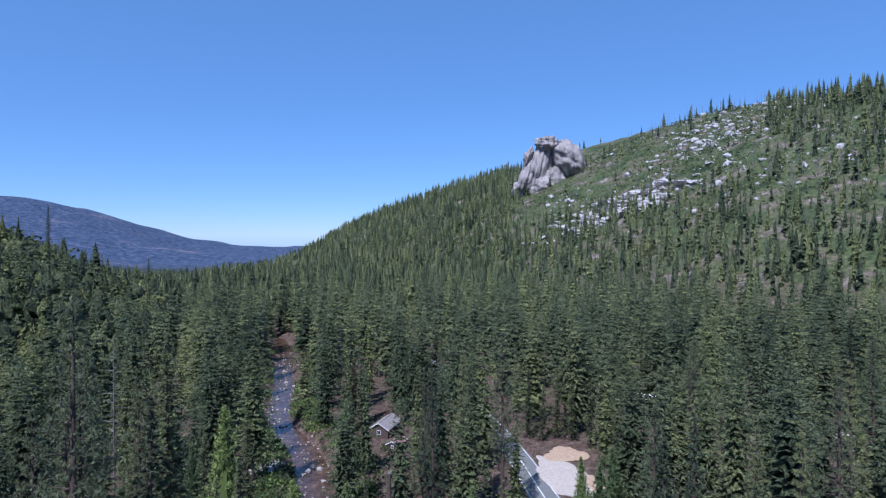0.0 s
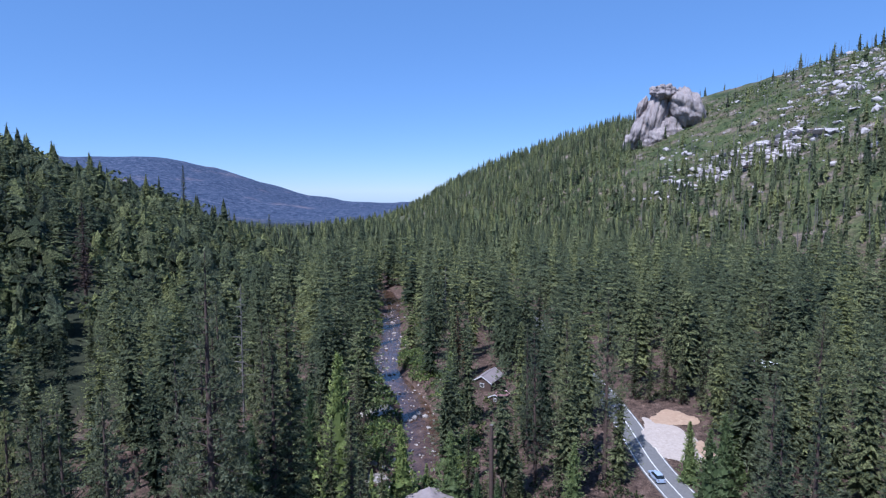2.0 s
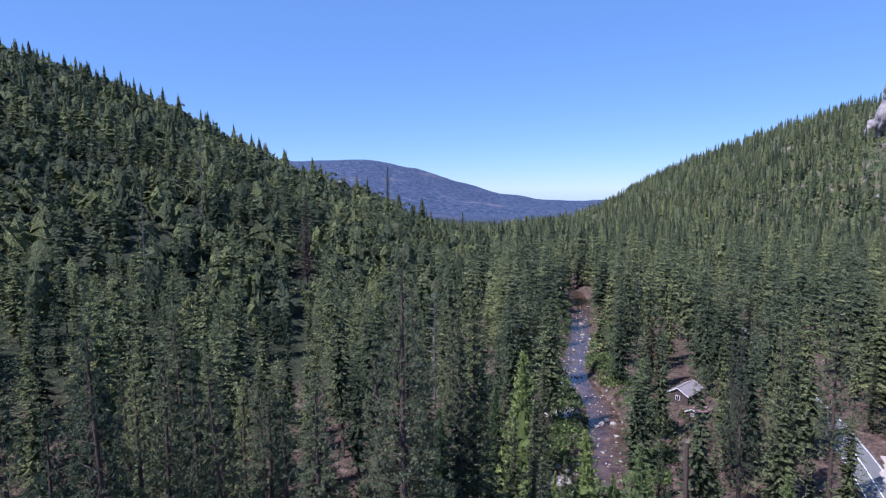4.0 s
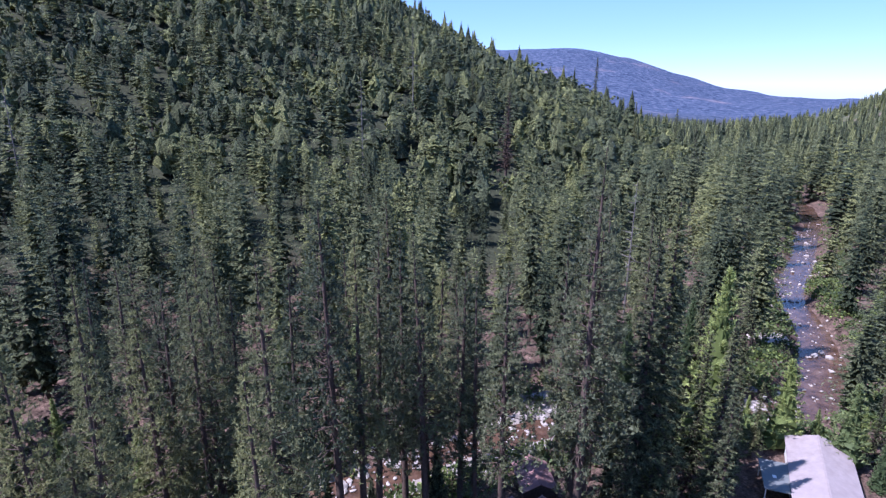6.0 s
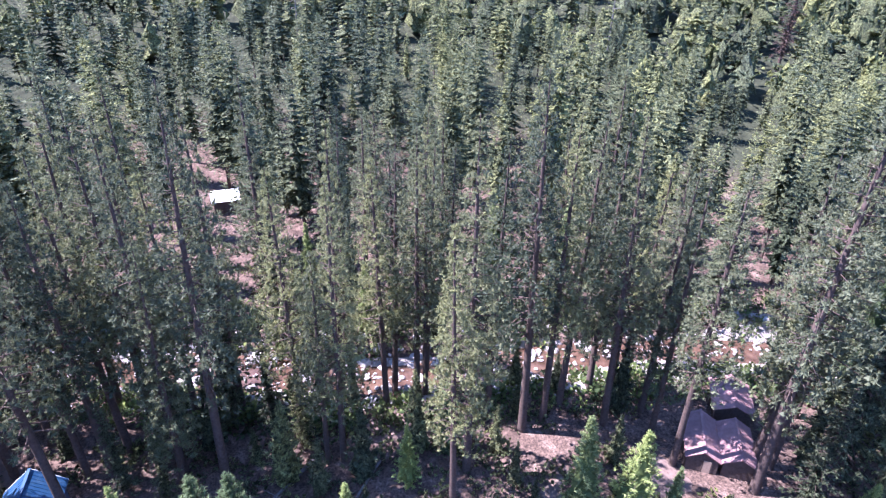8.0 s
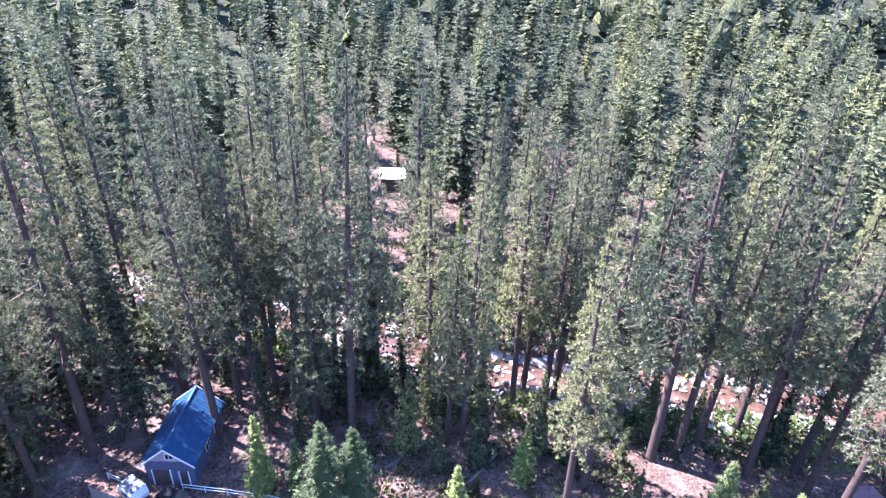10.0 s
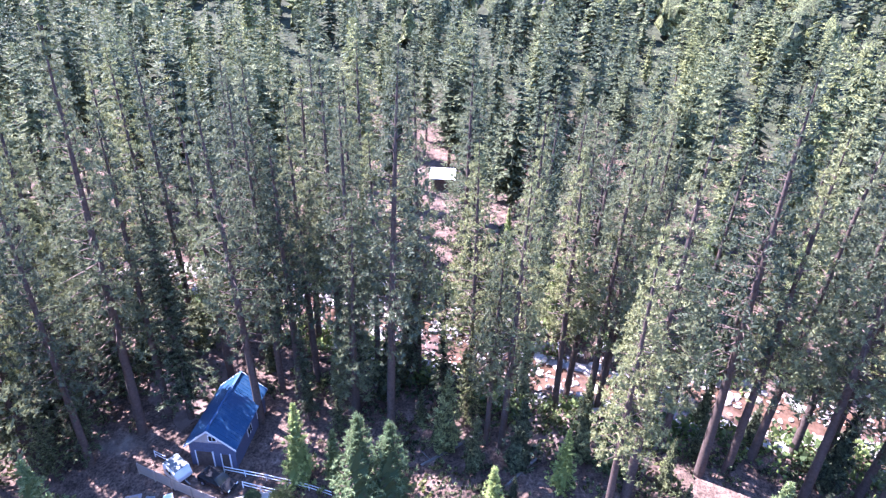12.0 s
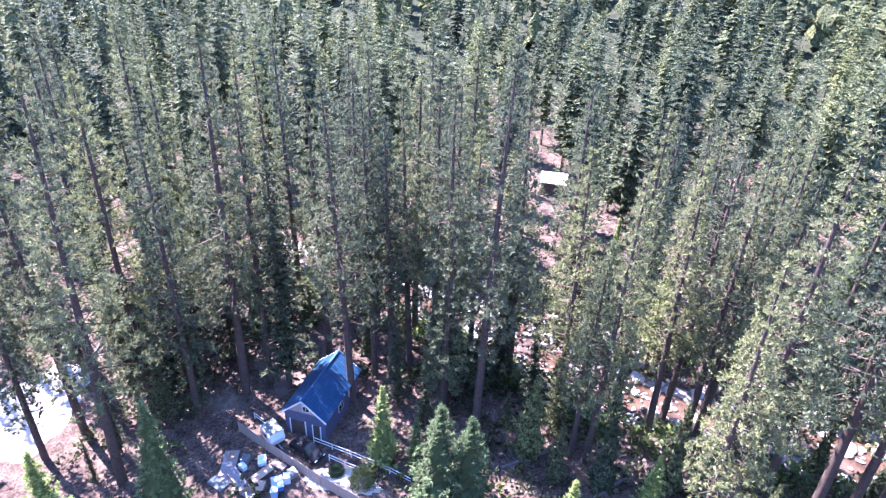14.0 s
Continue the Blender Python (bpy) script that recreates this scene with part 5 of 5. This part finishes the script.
# ---- fence, rail, yard things ----
def board_fence(points, h):
    ob = new("board_fence")
    x0, y0 = points[0]
    ob.matrix_basis = pose(x0, y0, float(height(x0, y0)))
    tagged(ob, "weathered brown board fence along the yard", "fence")
    plank = bmesh.new()
    bmesh.ops.create_cube(plank, size=1, matrix=Matrix.Translation((0, 0, h / 2)) @ Matrix.Diagonal((0.19, 0.03, h, 1)))
    me = bpy.data.meshes.new("board")
    plank.to_mesh(me)
    plank.free()
    me.materials.append(M_FENCE)
    for (ax, ay), (bx, by) in zip(points, points[1:]):
        d, a = math.hypot(bx - ax, by - ay), math.atan2(by - ay, bx - ax)
        n = int(d / 0.2)
        for i in range(n):
            px, py = ax + (bx - ax) * (i + 0.5) / n, ay + (by - ay) * (i + 0.5) / n
            b = new("board", me)
            b.parent = ob
            b.matrix_basis = pose(px - x0, py - y0, float(height(px, py) - height(x0, y0)) - 0.1, 0, 0, math.degrees(a))
        for i in range(int(d / 2.4) + 1):
            px, py = ax + (bx - ax) * min(1, i * 2.4 / d), ay + (by - ay) * min(1, i * 2.4 / d)
            part("post", box(0.12, 0.12, h + 0.15, Matrix.Translation((px - x0 + 0.1, py - y0, (h + 0.15) / 2 - 0.1))), M_FENCE, ob)


board_fence([(-41.1, -36.0), (-39.6, -30.9), (-38.5, -27.0), (-37.4, -22.8), (-36.4, -17.5)], 1.7)


def rail(points):
    ob = new("pipe_rail")
    x0, y0 = points[0]
    ob.matrix_basis = pose(x0, y0, float(height(x0, y0)))
    tagged(ob, "pale pipe rail along the driveway", "railing")
    for (ax, ay), (bx, by) in zip(points, points[1:]):
        for z in (0.5, 0.95):
            v, f = limb((ax - x0, ay - y0, z), (bx - x0, by - y0, z), 0.05, 0.05, 6)
            bar = new("bar", mesh_from("bar", v, f, M_TRIM, True))
            bar.parent = ob
        v, f = limb((ax - x0, ay - y0, -0.1), (ax - x0, ay - y0, 1.0), 0.06, 0.06, 6)
        p_ = new("post", mesh_from("post", v, f, M_TRIM, True))
        p_.parent = ob


rail([(-42.6, -26.6), (-42.4, -24.0), (-42.2, -21.4), (-41.9, -18.8), (-41.6, -16.2), (-41.0, -13.4)])
rail([(-40.9, -23.6), (-40.6, -21.4), (-40.4, -19.4)])
rail([(-43.6, -35.6), (-43.0, -33.8)])


def crate(name, label, x, y, sx_, sy_, sz_, turn, mat, lid_mat, category, z=0.0):
    """An open or lidded box of boards or plastic."""
    ob = new(name)
    ob.matrix_basis = pose(x, y, float(height(x, y)) + 0.13 + z, 0, 0, turn)
    tagged(ob, label, category)
    t = 0.05
    part("base", box(sx_, sy_, t, Matrix.Translation((0, 0, t / 2))), mat, ob)
    for k in (-1, 1):
        part("side", box(sx_, t, sz_, Matrix.Translation((0, k * (sy_ - t) / 2, sz_ / 2 + 0.01))), mat, ob)
        part("end", box(t, sy_ - 2 * t, sz_, Matrix.Translation((k * (sx_ - t) / 2, 0, sz_ / 2 + 0.01))), mat, ob)
    if lid_mat:
        part("lid", box(sx_ + 0.06, sy_ + 0.06, 0.06, Matrix.Translation((0, 0, sz_ + 0.045)), 0.015), lid_mat, ob)


for row in (("wooden_crate", "open orange-brown wooden crate on a pale sheet", -37.2, -34.3, 0.9, 0.8, 0.5, 20, M_CLUTTERWOOD, None, "crate", 0.0),
            ("storage_box", "white lidded storage box in the yard", -37.9, -30.7, 1.3, 0.9, 0.4, 35, M_PAINTWHITE, M_PAINTWHITE, "box", 0.0),
            ("plank_pile", "pile of dark weathered planks in the yard", -36.2, -29.6, 2.6, 1.0, 0.35, -20, M_BROWNWALL, M_CLUTTERWOOD, "planks", 0.0),
            ("metal_tub", "grey metal tub lying in the yard", -33.4, -29.2, 1.0, 0.8, 0.45, 50, M_STEEL, None, "tub", 0.0),
            ("roof_sheet", "loose grey roofing sheet on the ground", -33.6, -33.6, 2.2, 1.2, 0.1, 75, M_FLATROOF, M_FLATROOF, "sheet", -0.06),
            ("flatbed_sheet", "pale flat panel lying on the ground", -36.6, -34.2, 3.2, 1.6, 0.16, 25, M_GREYROOF, M_GREYROOF, "panel", -0.1),
            ("workbench", "long pale bench with a weathered top", -34.5, -31.6, 3.6, 1.1, 0.7, 62, M_CLUTTERWOOD, M_GREYROOF, "bench", 0.0),
            ("tarp_bundle", "blue tarp bundle with a pale cover", -35.6, -27.2, 1.7, 1.2, 0.6, 40, M_TARP, M_PAINTBLUE, "bundle", 0.0),
            ("appliance", "white appliance standing in the yard", -36.5, -26.5, 0.8, 0.7, 1.0, 30, M_PAINTWHITE, M_PAINTWHITE, "appliance", 0.0),
            ("storage_box", "grey lidded storage box in the yard", -37.5, -26.4, 1.1, 0.8, 0.6, 60, M_STEEL, M_FLATROOF, "box", 0.0),
            ("plywood_sheet", "pale plywood sheet lying in the yard", -34.6, -33.0, 2.4, 1.2, 0.1, 100, M_FENCE, M_GREYROOF, "sheet", -0.08),
            ("plywood_sheet", "weathered pale sheet beside the planks", -33.9, -30.4, 2.4, 1.2, 0.1, 80, M_FENCE, M_GREYROOF, "sheet", -0.08),
            ("tool_chest", "small white chest among scrap boards", -36.3, -32.2, 0.9, 0.6, 0.55, 70, M_PAINTWHITE, M_PAINTWHITE, "chest", 0.0),
            ("scrap_bin", "open grey bin full of scrap", -37.4, -32.6, 0.9, 0.9, 0.6, 10, M_STEEL, None, "bin", 0.0),
            ("plank_pile", "low pile of bleached planks by the fence", -38.0, -28.6, 1.8, 0.7, 0.25, 80, M_FENCE, M_CLUTTERWOOD, "planks", 0.0),
            ("water_drum", "pale blue square drum in the yard", -34.4, -26.8, 0.7, 0.7, 0.9, 25, M_PAINTBLUE, M_PAINTBLUE, "drum", 0.0),
            ("pallet_stack", "stack of pale scrap boards", -34.6, -28.9, 1.3, 1.2, 0.5, 15, M_CLUTTERWOOD, M_CLUTTERWOOD, "boards", 0.0)):
    crate(*row)


def shrub(label, x, y, r, h, mat):
    """A rounded bush: stems from one root and a leafy crown."""
    ob = new("shrub")
    ob.matrix_basis = pose(x, y, float(height(x, y)))
    tagged(ob, label, "shrub")
    rg = np.random.default_rng(int(r * 100))
    n = 420
    d = rg.normal(0, 1, (n, 3))
    d[:, 2] = np.abs(d[:, 2])
    d /= np.linalg.norm(d, axis=1)[:, None]
    at = d * np.array([r, r, h]) * rg.uniform(0.55, 1.0, n)[:, None]
    v, f = clumps(rg, at, d, np.full(n, 0.32), 8, 0.8, 0.2)
    new("crown", mesh_from("crown", v, f, mat)).parent = ob
    v, f = join([limb((0, 0, -0.1), (math.cos(i * 1.1) * r * 0.7, math.sin(i * 1.1) * r * 0.7, h * 0.75), 0.05, 0.015) for i in range(9)])
    new("stems", mesh_from("stems", v, f, M_BARK)).parent = ob


shrub("grey-green rounded shrub on the pale dirt", -39.3, -18.6, 1.5, 2.2, M_OAK)
shrub("small bright green shrub beside the driveway", -39.6, -22.0, 0.8, 1.0, M_CEDAR)


# ---- utility pole, fallen trunks ----
def utility_pole(x, y, h):
    ob = new("utility_pole")
    ob.matrix_basis = pose(x, y, float(height(x, y)) - 0.3)
    tagged(ob, "dark brown wooden utility pole with a bare top", "utility pole")
    v, f = limb((0, 0, 0), (0, 0, h), 0.42, 0.34, 12)
    p_ = new("shaft", mesh_from("shaft", v, f, M_BARK, True))
    p_.parent = ob
    part("cap", box(0.6, 0.6, 0.08, Matrix.Translation((0, 0, h + 0.03)), 0.02), M_SNAG, ob, "pale cut top")


utility_pole(-12.5, 100.5, 16.5)


def log(label, x, y, turn, length, r, tilt=2.0):
    ob = new("fallen_log")
    ob.matrix_basis = pose(x, y, float(height(x, y)) + r * 0.8, 0, tilt, turn)
    v, f = limb((-length / 2, 0, 0), (length / 2, 0.2, 0), r, r * 0.55, 9)
    tagged(ob, label, "log", "fallen logs")
    t = new("trunk", mesh_from("trunk", v, f, M_SNAG, True))
    t.parent = ob
    for i in range(6):
        u = -length / 2 + length * (0.3 + 0.11 * i)
        v, f = limb((u, 0, 0), (u + 0.5, math.sin(i * 2.2) * 1.2, 0.5 + 0.4 * math.cos(i)), 0.05, 0.02, 4)
        new("branch_stub", mesh_from("branch_stub", v, f, M_SNAG)).parent = ob


for row in (("grey fallen trunk across the stony river bed", -69, 3, 35, 11, 0.3), ("grey fallen trunk among river boulders", -66, 22, 100, 9, 0.25), ("weathered fallen trunk on the needle litter", -50, -1, -50, 9, 0.28),
            ("weathered fallen trunk under the pines", -47, 7, -40, 7, 0.22), ("pale fallen trunk lying over the river", -31, 133, 150, 8, 0.25), ("pale fallen trunk beside the sandy clearing", -49, -66, 20, 8, 0.3)):
    log(*row)
